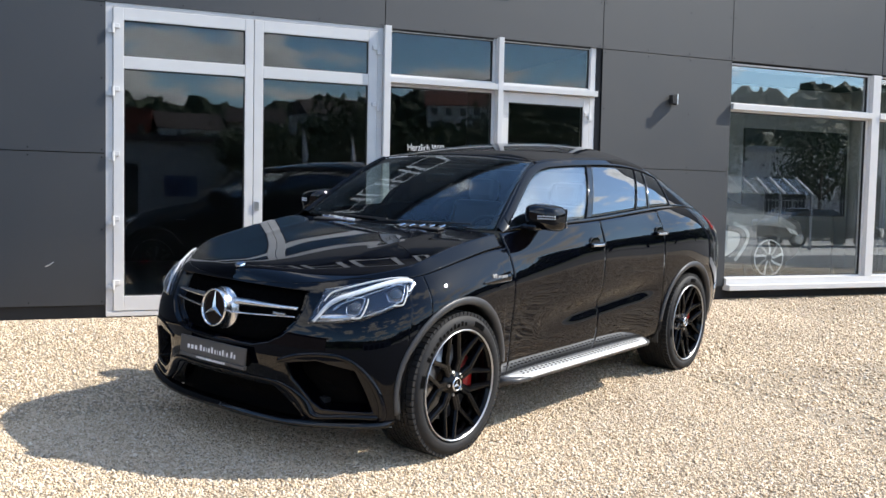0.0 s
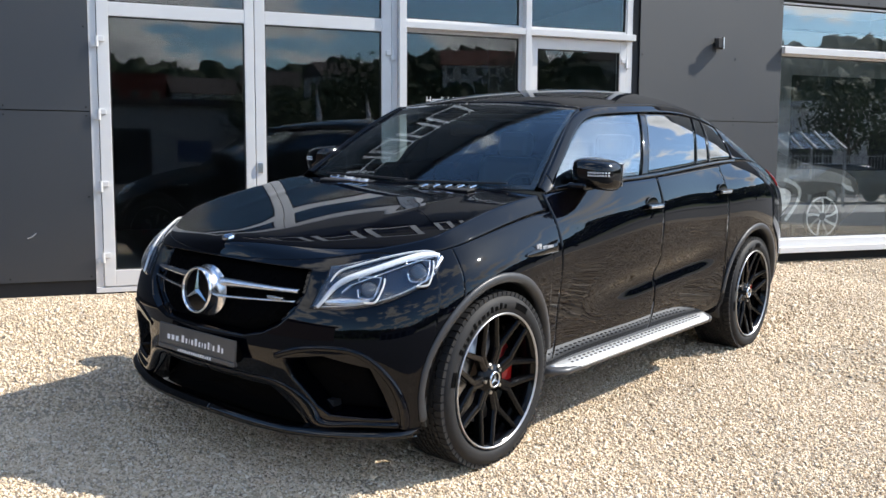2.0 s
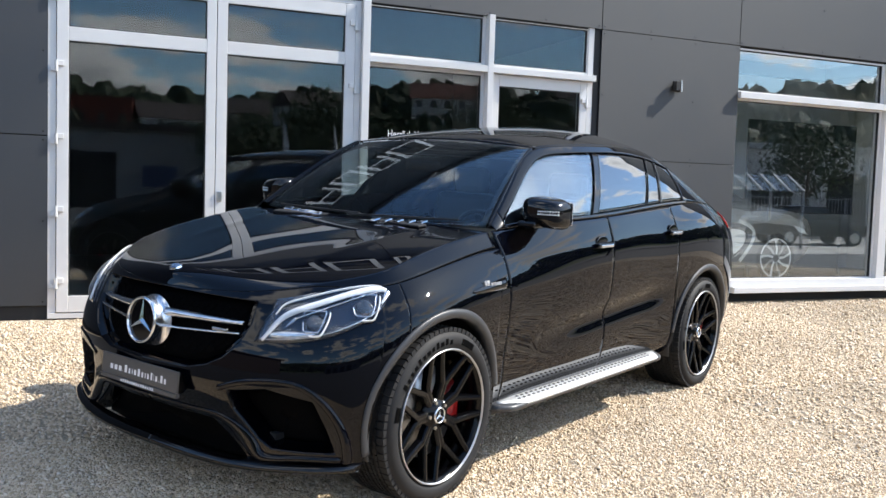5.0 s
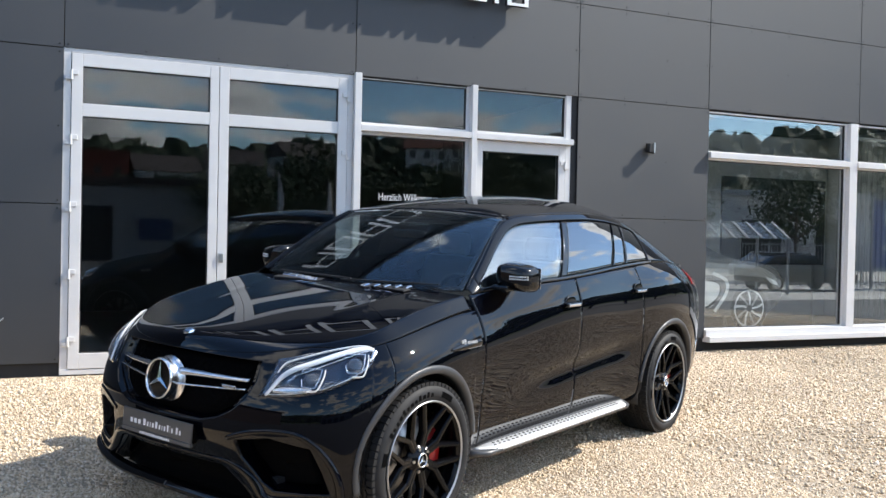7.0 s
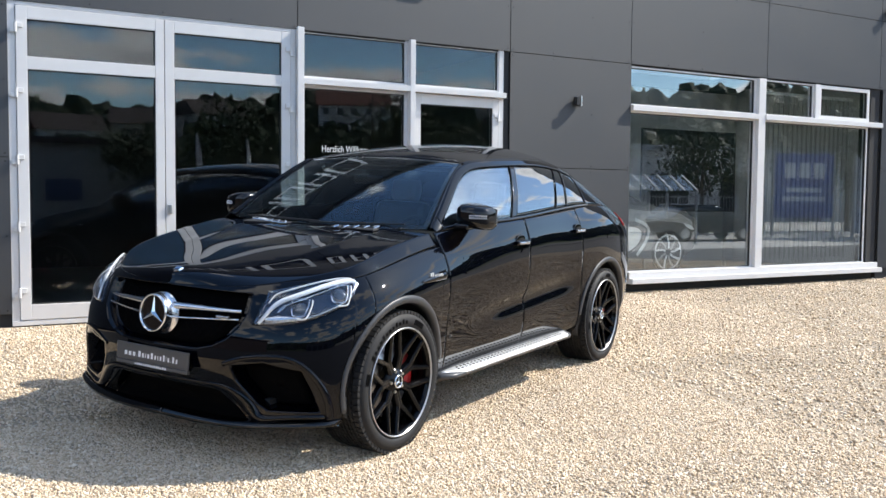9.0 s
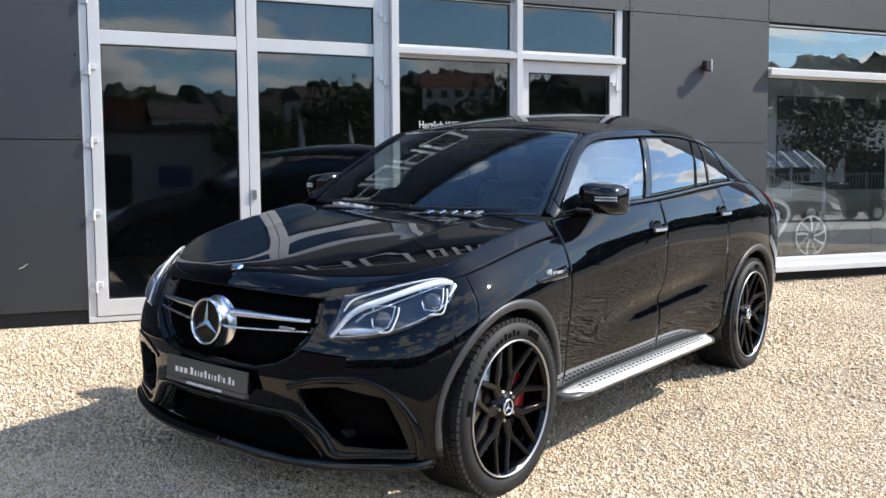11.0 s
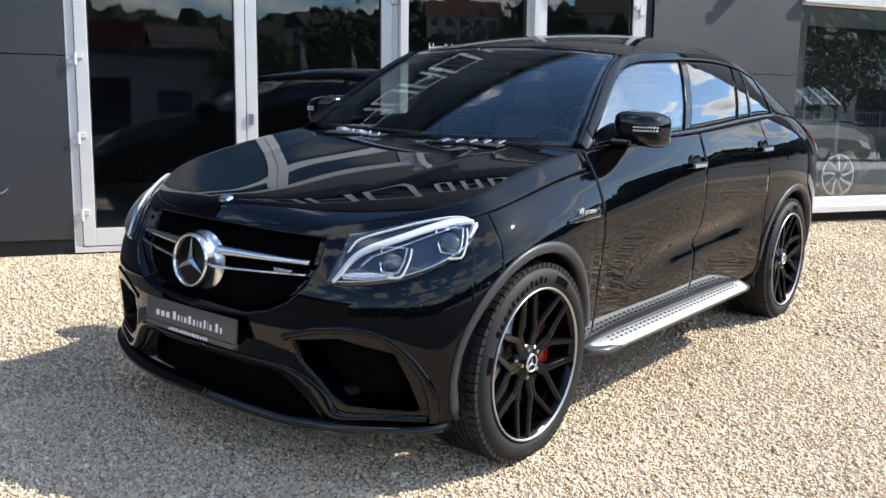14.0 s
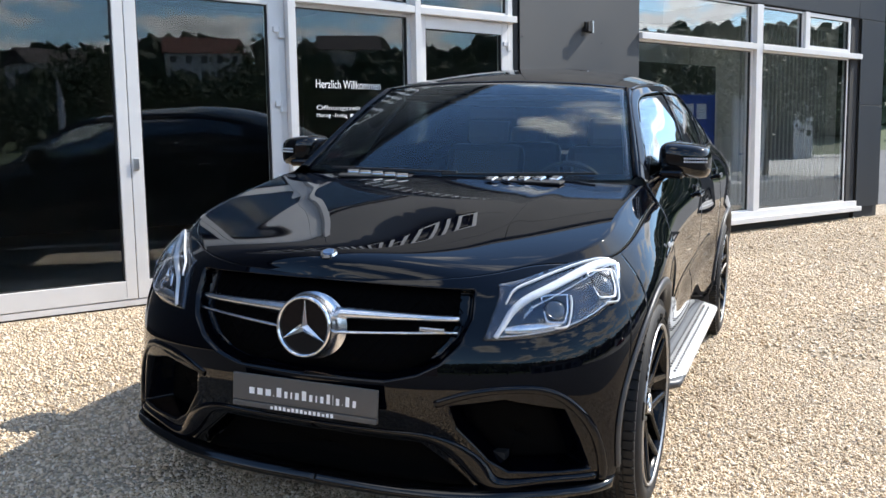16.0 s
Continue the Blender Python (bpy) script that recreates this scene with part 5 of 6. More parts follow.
part("headliner", box(-2.6, -1.25, -.58, .58, 1.50, 1.53, .01), M_LEATHER, car)
# wipers
for y0, y1 in ((-.05, .62), (-.62, .02)):
    a, b = wind(np.array([y0 / .765]), np.array([.012]))[0], wind(np.array([y1 / .765]), np.array([.030]))[0]
    d = Vector(b) - Vector(a)
    bm = bmesh.new()
    bx(bm, -.006, .006, -.005, .005, 0, d.length, .002)
    bm.transform(Matrix.Translation(Vector(a) + Vector((.006, 0, .011))) @ d.to_track_quat('Z', 'Y').to_matrix().to_4x4())
    part("wiper", bm, M_MATTBLK, car)


# ---- wheels ----
def lathe(profile, n):
    """Turns (radius, y) pairs round the y axis."""
    V, F = [], []
    m = len(profile)
    for i in range(n):
        a = 2 * math.pi * i / n
        for r, y in profile:
            V.append((r * math.cos(a), y, r * math.sin(a)))
    for i in range(n):
        for j in range(m - 1):
            a, b = i * m + j, ((i + 1) % n) * m + j
            F.append((a, a + 1, b + 1, b))
    return V, F


def wheel(m, width=.285, label="black twin-spoke alloy wheel with a low tyre"):
    w = empty("wheel", m)
    w.parent = car
    tagged(w, label)
    h = width / 2
    # tyre with circumferential grooves; outer face towards +y
    prof = [(.285, -h + .02), (.30, -h + .004), (.330, -h), (.352, -h + .012), (.368, -h + .03)]
    for k in range(4):
        y = -h + .05 + (width - .1) * (k + .5) / 4
        prof += [(.370, y - .020), (.370, y - .008), (.364, y - .006), (.364, y + .006), (.370, y + .008), (.370, y + .020)]
    prof += [(.368, h - .03), (.359, h - .016), (.350, h - .006), (.343, h - .002), (.334, h + .002), (.316, h + .002), (.302, h - .002), (.296, h - .008), (.287, h - .012), (.285, h - .02)]
    V, F = lathe(prof, 96)
    tyre = mesh_part("tyre", V, F, M_RUBBER, w)
    # shoulder blocks
    bm = bmesh.new()
    for k in range(72):
        b2 = box(-.0130, .0130, h - .050, h - .014, .358, .3772, .0)
        b2.transform(Euler((0, 2 * math.pi * k / 72, 0)).to_matrix().to_4x4())
        tmp = bpy.data.meshes.new("t")
        b2.to_mesh(tmp)
        b2.free()
        bm.from_mesh(tmp)
        bpy.data.meshes.remove(tmp)
        b2 = box(-.0125, .0125, -h + .016, -h + .045, .360, .376, .0)
        b2.transform(Euler((0, 2 * math.pi * k / 72, 0)).to_matrix().to_4x4())
        tmp = bpy.data.meshes.new("t")
        b2.to_mesh(tmp)
        b2.free()
        bm.from_mesh(tmp)
        bpy.data.meshes.remove(tmp)
    # siped ribs between the grooves
    cv, cf = [], []
    for k in range(84):
        for j in range(4):
            a0 = 2 * math.pi * (k + .25 * j) / 84
            y = -h + .05 + (width - .1) * (j + .5) / 4
            b = len(cv)
            for dy, sk in ((-.019, -.012), (-.0085, -.004), (.0085, .004), (.019, .012)):
                for da in (-.029, .029):
                    cv.append((.3792 * math.sin(a0 + da + sk), y + dy, .3792 * math.cos(a0 + da + sk)))
                    cv.append((.368 * math.sin(a0 + da + sk), y + dy, .368 * math.cos(a0 + da + sk)))
            for q in (0, 8):
                i0, i1 = b + q, b + q + 4
                cf += [(i0, i1, i1 + 2, i0 + 2), (i0, i0 + 1, i1 + 1, i1), (i0 + 2, i1 + 2, i1 + 3, i0 + 3), (i0, i0 + 2, i0 + 3, i0 + 1), (i1, i1 + 1, i1 + 3, i1 + 2)]
    mesh_part("tread_rib", cv, cf, M_RUBBER, tyre, smooth=False, kind="stuff")
    tagged(part("tread_block", bm, M_RUBBER, tyre), kind="stuff")
    bm = bmesh.new()
    marks = [(58 - 5.6 * k, .0075 if k % 3 else .010, .309, .335 if k in (0, 4, 8, 10) else .327) for k in range(12)]
    marks += [(-19 - 2.6 * k, .0078, .309, .337) for k in range(6)] + [(74 + 2.6 * k, .0078, .309, .335) for k in range(4)]
    for deg, hw, z0, z1 in marks:
        b2 = box(-hw, hw, h + .0005, h + .0035, z0, z1, .0)
        b2.transform(Euler((0, radians(deg), 0)).to_matrix().to_4x4())
        tmp = bpy.data.meshes.new("t")
        b2.to_mesh(tmp)
        b2.free()
        bm.from_mesh(tmp)
        bpy.data.meshes.remove(tmp)
    tagged(part("writing_bar", bm, M_VOID, tyre), kind="stuff")
    rim = empty("rim")
    rim.parent = w
    V, F = lathe([(.287, h - .012), (.290, h - .004), (.288, h + .002), (.2845, h + .002), (.281, h - .004)], 96)
    mesh_part("rim_edge", V, F, M_LIP, rim, "polished rim edge")
    V, F = lathe([(.281, h - .004), (.272, h - .012), (.268, h - .025), (.262, h - .05), (.255, -h + .03), (.28, -h + .01)], 72)
    mesh_part("barrel", V, F, M_RIMBLK, rim)
    # seven forked spokes
    for k in range(7):
        bm = bmesh.new()
        for sg in (1, -1):
            fork, tip = np.array([.010, .138]), np.array([.277 * math.sin(radians(18.3)), .277 * math.cos(radians(18.3))])
            line = [np.array([.007, .050]), np.array([.009, .095]), fork]
            line += [fork + (tip - fork) * g for g in (.16, .4, .7, 1.0)]
            line = np.array(line) * np.array([sg, 1])
            tan = np.gradient(line, axis=0)
            tan /= np.linalg.norm(tan, axis=1, keepdims=True)
            st = []
            for (px, pz), (tx, tz) in zip(line, tan):
                f = (math.hypot(px, pz) - .05) / .227
                dep, wd = h - .040 + .036 * f ** 1.3, .0158 - .0035 * f
                c0, t0 = Vector((px, dep, pz)), Vector((tz, 0, -tx))
                st.append([bm.verts.new(c0 + t0 * wd * a + Vector((0, d, 0))) for a, d in ((-1.1, -.034), (-1, -.007), (-.72, -.001), (.0, .001), (.72, -.001), (1, -.007), (1.1, -.034))])
            for a, b in zip(st, st[1:]):
                for q in range(6):
                    bm.faces.new((a[q], a[q + 1], b[q + 1], b[q]))
                bm.faces.new((a[6], a[0], b[0], b[6]))
        bm.transform(Euler((0, 2 * math.pi * k / 7 - radians(13.7), 0)).to_matrix().to_4x4())
        bmesh.ops.recalc_face_normals(bm, faces=bm.faces)
        part("spoke", bm, M_RIMBLK, rim)
    V, F = lathe([(.0, h - .028), (.036, h - .028), (.040, h - .034), (.070, h - .040), (.080, h - .07)], 36)
    mesh_part("hub", V, F, M_RIMBLK, rim)
    V, F = lathe([(.029, h - .026), (.030, h - .0215), (.034, h - .0215), (.036, h - .027)], 36)
    mesh_part("hub_cap", V, F, M_SATIN, rim)
    bm = bmesh.new()
    for k in range(3):
        m3 = Euler((0, 2 * math.pi * k / 3, 0)).to_matrix().to_4x4()
        v = [bm.verts.new(m3 @ Vector(q)) for q in ((0, h - .025, .030), (.0065, h - .026, .004), (-.0065, h - .026, .004), (0, h - .021, 0))]
        for f in ((0, 1, 3), (0, 3, 2)):
            bm.faces.new([v[q] for q in f])
    part("hub_star", bm, M_SATIN, rim)
    for k in range(5):
        bm = bmesh.new()
        a = 2 * math.pi * k / 5
        bmesh.ops.create_cone(bm, cap_ends=True, segments=6, radius1=.009, radius2=.008, depth=.02, matrix=Matrix.Translation((.056 * math.cos(a), h - .040, .056 * math.sin(a))) @ Euler((radians(-90), 0, 0)).to_matrix().to_4x4())
        part("bolt", bm, M_STEEL, rim)
    V, F = lathe([(.08, h - .10), (.195, h - .10), (.197, h - .115), (.195, h - .13), (.08, h - .13)], 60)
    mesh_part("brake_disc", V, F, M_DISC, w)
    return w


proto = wheel(pose(0, .835, WR))
# caliper behind the spokes
def caliper(parent, sgn):
    rows = []
    for a in np.linspace(-.34, .62, 20):
        rows.append([(sgn * .098 * math.cos(a), .045, .098 * math.sin(a)), (sgn * .106 * math.cos(a), .070, .106 * math.sin(a)), (sgn * .190 * math.cos(a), .070, .190 * math.sin(a)), (sgn * .212 * math.cos(a), .042, .212 * math.sin(a))])
    return shell_part("brake_caliper", np.array(rows), M_RED, parent, 1, .02, "red brake caliper", outward=(0, 1, 0))


caliper(proto, -1)
for x, y, rz in ((WB, .838, 0), (0, -.835, 180), (WB, -.838, 180)):
    copy_thing(proto, pose(x, y, WR, 0, 20 if x else 0, rz))


# ---- the yard and the hillside across from the showroom ----
M_LEAF = mat("green_foliage", (0.032, 0.050, 0.017), 0.7, var=0.35, scale=1.2)
M_LEAFD = mat("dark_wood_foliage", (0.022, 0.036, 0.014), 0.8, var=0.4, scale=0.15)
M_BARK = mat("grey_brown_bark", (0.09, 0.07, 0.05), 0.9, var=0.25, scale=6, bump=0.5, bump_scale=20, dist=0.02)
M_MEADOW = mat("hill_meadow", (0.055, 0.075, 0.028), 0.95, var=0.35, scale=0.06)
M_RENDER = mat("white_wall_render", (0.50, 0.50, 0.49), 0.85, var=0.08, scale=0.8)
M_CREAMW = mat("cream_wall_render", (0.42, 0.39, 0.33), 0.85, var=0.08, scale=0.8)
M_REDW = mat("brick_red_wall", (0.16, 0.04, 0.025), 0.8, var=0.12, scale=0.8)
M_TILE = mat("dark_roof_tiles", (0.06, 0.045, 0.042), 0.75, var=0.2, scale=1.5)
M_REDTILE = mat("red_roof_tiles", (0.13, 0.045, 0.03), 0.75, var=0.2, scale=1.5)
M_FARGLASS = mat("dark_far_window", (0.02, 0.022, 0.025), 0.1)
M_BLUE = mat("blue_banner_cloth", (0.012, 0.06, 0.28), 0.6, var=0.08, scale=2)
M_BANNERW = mat("white_banner_cloth", (0.62, 0.63, 0.64), 0.7, var=0.06, scale=2)
M_GALV = mat("galvanised_steel", (0.35, 0.36, 0.37), 0.45, metal=0.8, var=0.15, scale=4)
rng = np.random.RandomState(4)
before = set(scene.objects)


def hill_h(x, y):
    """Height of the land round the yard."""
    r = math.hypot(x, y)
    a = math.atan2(y, x)
    crest = 24 + 4 * math.sin(2.3 * a + 1.0) + 2.5 * math.sin(5.1 * a) + 1.2 * math.sin(11 * a + 2)
    return crest * float(smooth01(np.array((r - 95) / 120))) - .25


V, F = [], []
na, nr = 144, 16
for i in range(na):
    a = 2 * math.pi * i / na
    for j in range(nr):
        r = 90 + 190 * j / (nr - 1)
        x, y = r * math.cos(a), r * math.sin(a)
        V.append((x, y, hill_h(x, y) + rng.uniform(-.3, .3) * (j > 0)))
for i in range(na):
    for j in range(nr - 1):
        a, b = i * nr + j, ((i + 1) % na) * nr + j
        F.append((a, b, b + 1, a + 1))
tagged(mesh_part("backdrop", V, F, M_MEADOW), "green wooded hillside round the town", "hill", kind="structure")

# woods on the slope
bm = bmesh.new()
bmesh.ops.create_icosphere(bm, subdivisions=2, radius=1.0)
bm.verts.ensure_lookup_table()
ico_v = np.array([v.co[:] for v in bm.verts])
ico_f = np.array([[v.index for v in f.verts] for f in bm.faces])
bm.free()
VV, FF = [], []
n = 0
for k in range(3200):
    a = rng.uniform(math.pi * .93, math.pi * 2.16)
    r = rng.uniform(118, 214)
    x, y = r * math.cos(a), r * math.sin(a)
    if rng.rand() < .3 and -60 < x < 60 and r < 170:
        continue
    h = rng.uniform(1.5, 4.0)
    bump = 1 + .50 * np.sin(ico_v @ rng.uniform(-8, 8, (3, 3)) + rng.uniform(0, 6, 3)).mean(1)
    P = ico_v * bump[:, None] * np.array([h * rng.uniform(.6, .9), h * rng.uniform(.6, .9), h])
    VV.append(P + np.array([x, y, hill_h(x, y) + h * .6]))
    FF.append(ico_f + n)
    n += len(ico_v)
tagged(mesh_part("woods", np.concatenate(VV), np.concatenate(FF).tolist(), M_LEAFD, smooth=False), "dark green mixed woods on the far slope", "woods", kind="stuff")


def far_house(x, y, w, d, h, wallm, roofm, rz, flat=False, label="white rendered house with a dark gabled roof on the slope"):
    z = hill_h(x, y)
    ho = tagged(empty("house", pose(x, y, z, 0, 0, rz)), label, "house", group="houses on the hillside")
    part("wall", box(-w / 2, w / 2, -d / 2, d / 2, -2, h), wallm, ho)
    if flat:
        part("roof", box(-w / 2 - .2, w / 2 + .2, -d / 2 - .2, d / 2 + .2, h, h + .3), roofm, ho)
    else:
        bm = bmesh.new()
        vs = [bm.verts.new(p) for p in ((-w / 2 - .4, -d / 2 - .4, h - .1), (w / 2 + .4, -d / 2 - .4, h - .1), (w / 2 + .4, d / 2 + .4, h - .1), (-w / 2 - .4, d / 2 + .4, h - .1), (-w / 2 - .4, 0, h + d * .33), (w / 2 + .4, 0, h + d * .33))]
        for f in ((0, 1, 5, 4), (2, 3, 4, 5), (0, 4, 3), (1, 2, 5), (3, 2, 1, 0)):
            bm.faces.new([vs[i] for i in f])
        part("roof", bm, roofm, ho)
    nfl = max(1, int(h / 2.8))
    nx = max(2, int(w / 2.8))
    for fl in range(nfl):
        for i in range(nx):
            xx = -w / 2 + w * (i + .5) / nx
            part("window", box(xx - .55, xx + .55, d / 2 - .05, d / 2 + .03, .9 + 2.8 * fl, 2.2 + 2.8 * fl), M_FARGLASS, ho)


far_house(6, -150, 13, 11, 7.5, M_REDW, M_REDTILE, 8, True, "brick red apartment house with a flat roof on the slope")
for x, y, w, d, h, wm, rm, rz in ((18, -148, 11, 9, 5.2, M_RENDER, M_TILE, -6), (31, -152, 10, 9, 5.4, M_CREAMW, M_TILE, 10), (46, -158, 12, 9, 5.0, M_RENDER, M_TILE, -12), (-10, -146, 10, 9, 5.2, M_RENDER, M_TILE, 5), (-26, -152, 11, 9, 5.4, M_CREAMW, M_REDTILE, -8), (72, -150, 14, 10, 5.6, M_RENDER, M_REDTILE, 20), (100, -142, 12, 10, 5.4, M_CREAMW, M_TILE, 30), (-52, -140, 12, 9, 5.2, M_RENDER, M_TILE, -15)):
    far_house(x, y, w, d, h, wm, rm, rz)

# long white workshop across the yard
shop = tagged(empty("workshop", pose(-2, -46, 0)), "long low white workshop with dark gates across the yard", "building")
# wall colour lowered to keep its reflection in the door panes dim
part("wall", box(-14, 12.5, -6, 6, 0, 4.7), mat("toned_down_grey_render", (0.27, 0.27, 0.265), 0.85, var=0.12, scale=0.6), shop)
part("roof", box(-14.4, 12.9, -6.4, 6.4, 4.7, 5.05), M_TILE, shop)
for x in (-11, -6, -1, 4):
    part("gate", box(x - 1.7, x + 1.7, 5.98, 6.06, 0.05, 3.3), M_FARGLASS, shop)
# blue window, likewise lowered in colour for a dim reflection
part("window", box(7.2, 9.2, 5.98, 6.06, 1.3, 2.6), mat("toned_down_blue_window", (0.012, 0.03, 0.10), 0.6, var=0.1), shop)
hall = tagged(empty("warehouse", pose(62, -38, 0, 0, 0, 14)), "pale grey warehouse with a low roof across the yard", "building")
part("wall", box(-16, 16, -7, 7, 0, 5.4), M_RENDER, hall)
part("roof", box(-16.4, 16.4, -7.4, 7.4, 5.4, 5.8), M_GALV, hall)
for x in (-12, -6, 0, 6, 12):
    part("gate", box(x - 1.6, x + 1.6, 6.98, 7.06, 0.05, 3.6), M_FARGLASS, hall)
# unseen block, added to keep low sky out of the bumper's reflections
added_shed = tagged(empty("workshop", pose(-20, 4, 0, 0, 0, -90)), "unseen dark shed added to darken the bumper reflections", "building")
part("wall", box(-14, 12, -4, 4, 0, 5.2), M_TILE, added_shed)
part("roof", box(-14.4, 12.4, -4.4, 4.4, 5.2, 5.5), M_TILE, added_shed)


def tree_proto(seed, h, w):
    r = np.random.RandomState(seed)
    t = tagged(empty("tree"), "leafy green broadleaf tree beside the road", "tree", group="trees along the road")
    bm = bmesh.new()

    def limb(p, q, r0, r1):
        d = Vector(q) - Vector(p)
        bmesh.ops.create_cone(bm, cap_ends=True, segments=8, radius1=r0, radius2=r1, depth=d.length, matrix=Matrix.Translation((Vector(p) + Vector(q)) / 2) @ d.to_track_quat('Z', 'Y').to_matrix().to_4x4())
    limb((0, 0, -.1), (.1, 0, h * .42), .17, .11)
    limb((.1, 0, h * .42), (0, .1, h * .85), .11, .03)
    ends = []
    for k in range(9):
        a, z = k * 2.4 + r.uniform(-.3, .3), h * r.uniform(.32, .6)
        q = (math.cos(a) * w * r.uniform(.5, .85), math.sin(a) * w * r.uniform(.5, .85), z + h * r.uniform(.12, .28))
        limb((.05, 0, z), q, .06, .02)
        ends.append(q)
    part("trunk", bm, M_BARK, t)
    ends.append((0, 0, h * .85))
    V, F = [], []
    for k in range(2600):
        c = np.array(ends[r.randint(len(ends))])
        p = c + r.normal(0, 1, 3) * np.array([w * .27, w * .27, h * .10])
        if p[2] < h * .25:
            continue
        u = r.normal(0, 1, 3)
        u /= np.linalg.norm(u)
        v = np.cross(u, r.normal(0, 1, 3))
        v /= np.linalg.norm(v)
        s = r.uniform(.10, .22)
        b = len(V)
        V += [p + u * s, p + v * s * .55, p - u * s, p - v * s * .55]
        F.append((b, b + 1, b + 2, b + 3))
    mesh_part("crown", V, F, M_LEAF, t, smooth=False)
    return t


protos = [tree_proto(11, 6.6, 2.7), tree_proto(12, 5.6, 2.4), tree_proto(13, 7.4, 2.9)]
spots = [(14, -30), (18.5, -33), (23, -29), (29, -36), (10.5, -36), (38, -31), (47, -29), (-20, -30), (-27, -24), (-31, -13), (80, -22), (87, -30), (36, -44), (22, -41), (-17, -36), (39, -9), (42, -4), (40, 1), (43, 6), (41, 11), (44, -15)]
for k, (x, y) in enumerate(spots):
    p = protos[k % 3]
    m = pose(x, y, 0, 0, 0, 47 * k)
    if k < 3:
        p.matrix_basis = m
    else:
        copy_thing(p, m)

# fence with banners on the far side of the yard
fence = tagged(empty("fence", pose(30, -12.4, 0, 0, 0, 8)), "galvanised bar fence along the far side of the yard", "fence")
for k in range(13):
    part("post", box(-9 + 1.6 * k - .03, -9 + 1.6 * k + .03, -.03, .03, 0, 1.9), M_GALV, fence)
for z in (.2, 1.0, 1.8):
    part("rail", box(-9, 10.2, -.012, .012, z - .02, z + .02), M_GALV, fence)
bar_me = None
for k in range(120):
    if bar_me is None:
        ob = part("bar", box(-.009, .009, -.009, .009, .1, 1.9), M_GALV, fence)
        bar_me = ob.data
    else:
        ob = new("bar", bar_me)
        ob.parent = fence
    ob.location = (-8.9 + .16 * k, .022, 0)


def banner(x, y, w, h, z, m, rz, label, marks):
    b = tagged(empty("banner", pose(x, y, z, 0, 0, rz)), label, "banner")
    part("cloth", box(-w / 2, w / 2, -.02, .02, 0, h, .008), m, b)
    part("post", box(-w / 2 - .08, -w / 2, -.04, .04, -z, h + .1), M_GALV, b)
    part("post", box(w / 2, w / 2 + .08, -.04, .04, -z, h + .1), M_GALV, b)
    bm = bmesh.new()
    for u0, u1, v0, v1 in marks:
        bx(bm, u0 * w, u1 * w, .0205, .024, v0 * h, v1 * h)
    tagged(part("writing_bar", bm, M_BANNERW if m is M_BLUE else M_BLUE, b), kind="stuff")


banner(34.2, -10.0, 3.2, 2.9, .9, M_BLUE, 12, "blue cloth banner with white bars of writing", [(-.33, -.15, .62, .86), (-.08, .10, .62, .86), (.16, .34, .62, .86), (-.30, .30, .40, .47), (-.36, .36, .26, .33)])
banner(38.0, -9.2, 2.2, 3.6, .2, M_BANNERW, 12, "white cloth banner with a round mark and a dark bar", [(-.2, .2, .68, .86), (-.06, .06, .45, .55), (-.35, .35, .22, .25)])
for x, y, rz in ((8.0, -15.0, 10), (10.6, -17.5, -15)):
    fl = tagged(empty("beach_flag", pose(x, y, 0, 0, 0, rz)), "white sail flag on a thin pole beside the road", "flag")
    bm = bmesh.new()
    bmesh.ops.create_cone(bm, cap_ends=True, segments=8, radius1=.025, radius2=.012, depth=4.1, matrix=Matrix.Translation((0, 0, 2.05)))
    part("pole", bm, M_GALV, fl)
    rows = [[(.02 + (.04 if t > .97 else .0), -.004, 1.9 + 2.1 * t), (.02 + .20 * math.sin(math.pi * (.12 + .85 * t)), .01, 1.9 + 2.1 * t)] for t in np.linspace(0, 1, 16)]
    shell_part("sail", np.array(rows), M_BANNERW, fl, 1, .004, outward=(0, 1, 0))
    part("foot", box(-.25, .25, -.25, .25, .004, .06, .02), M_GALV, fl)


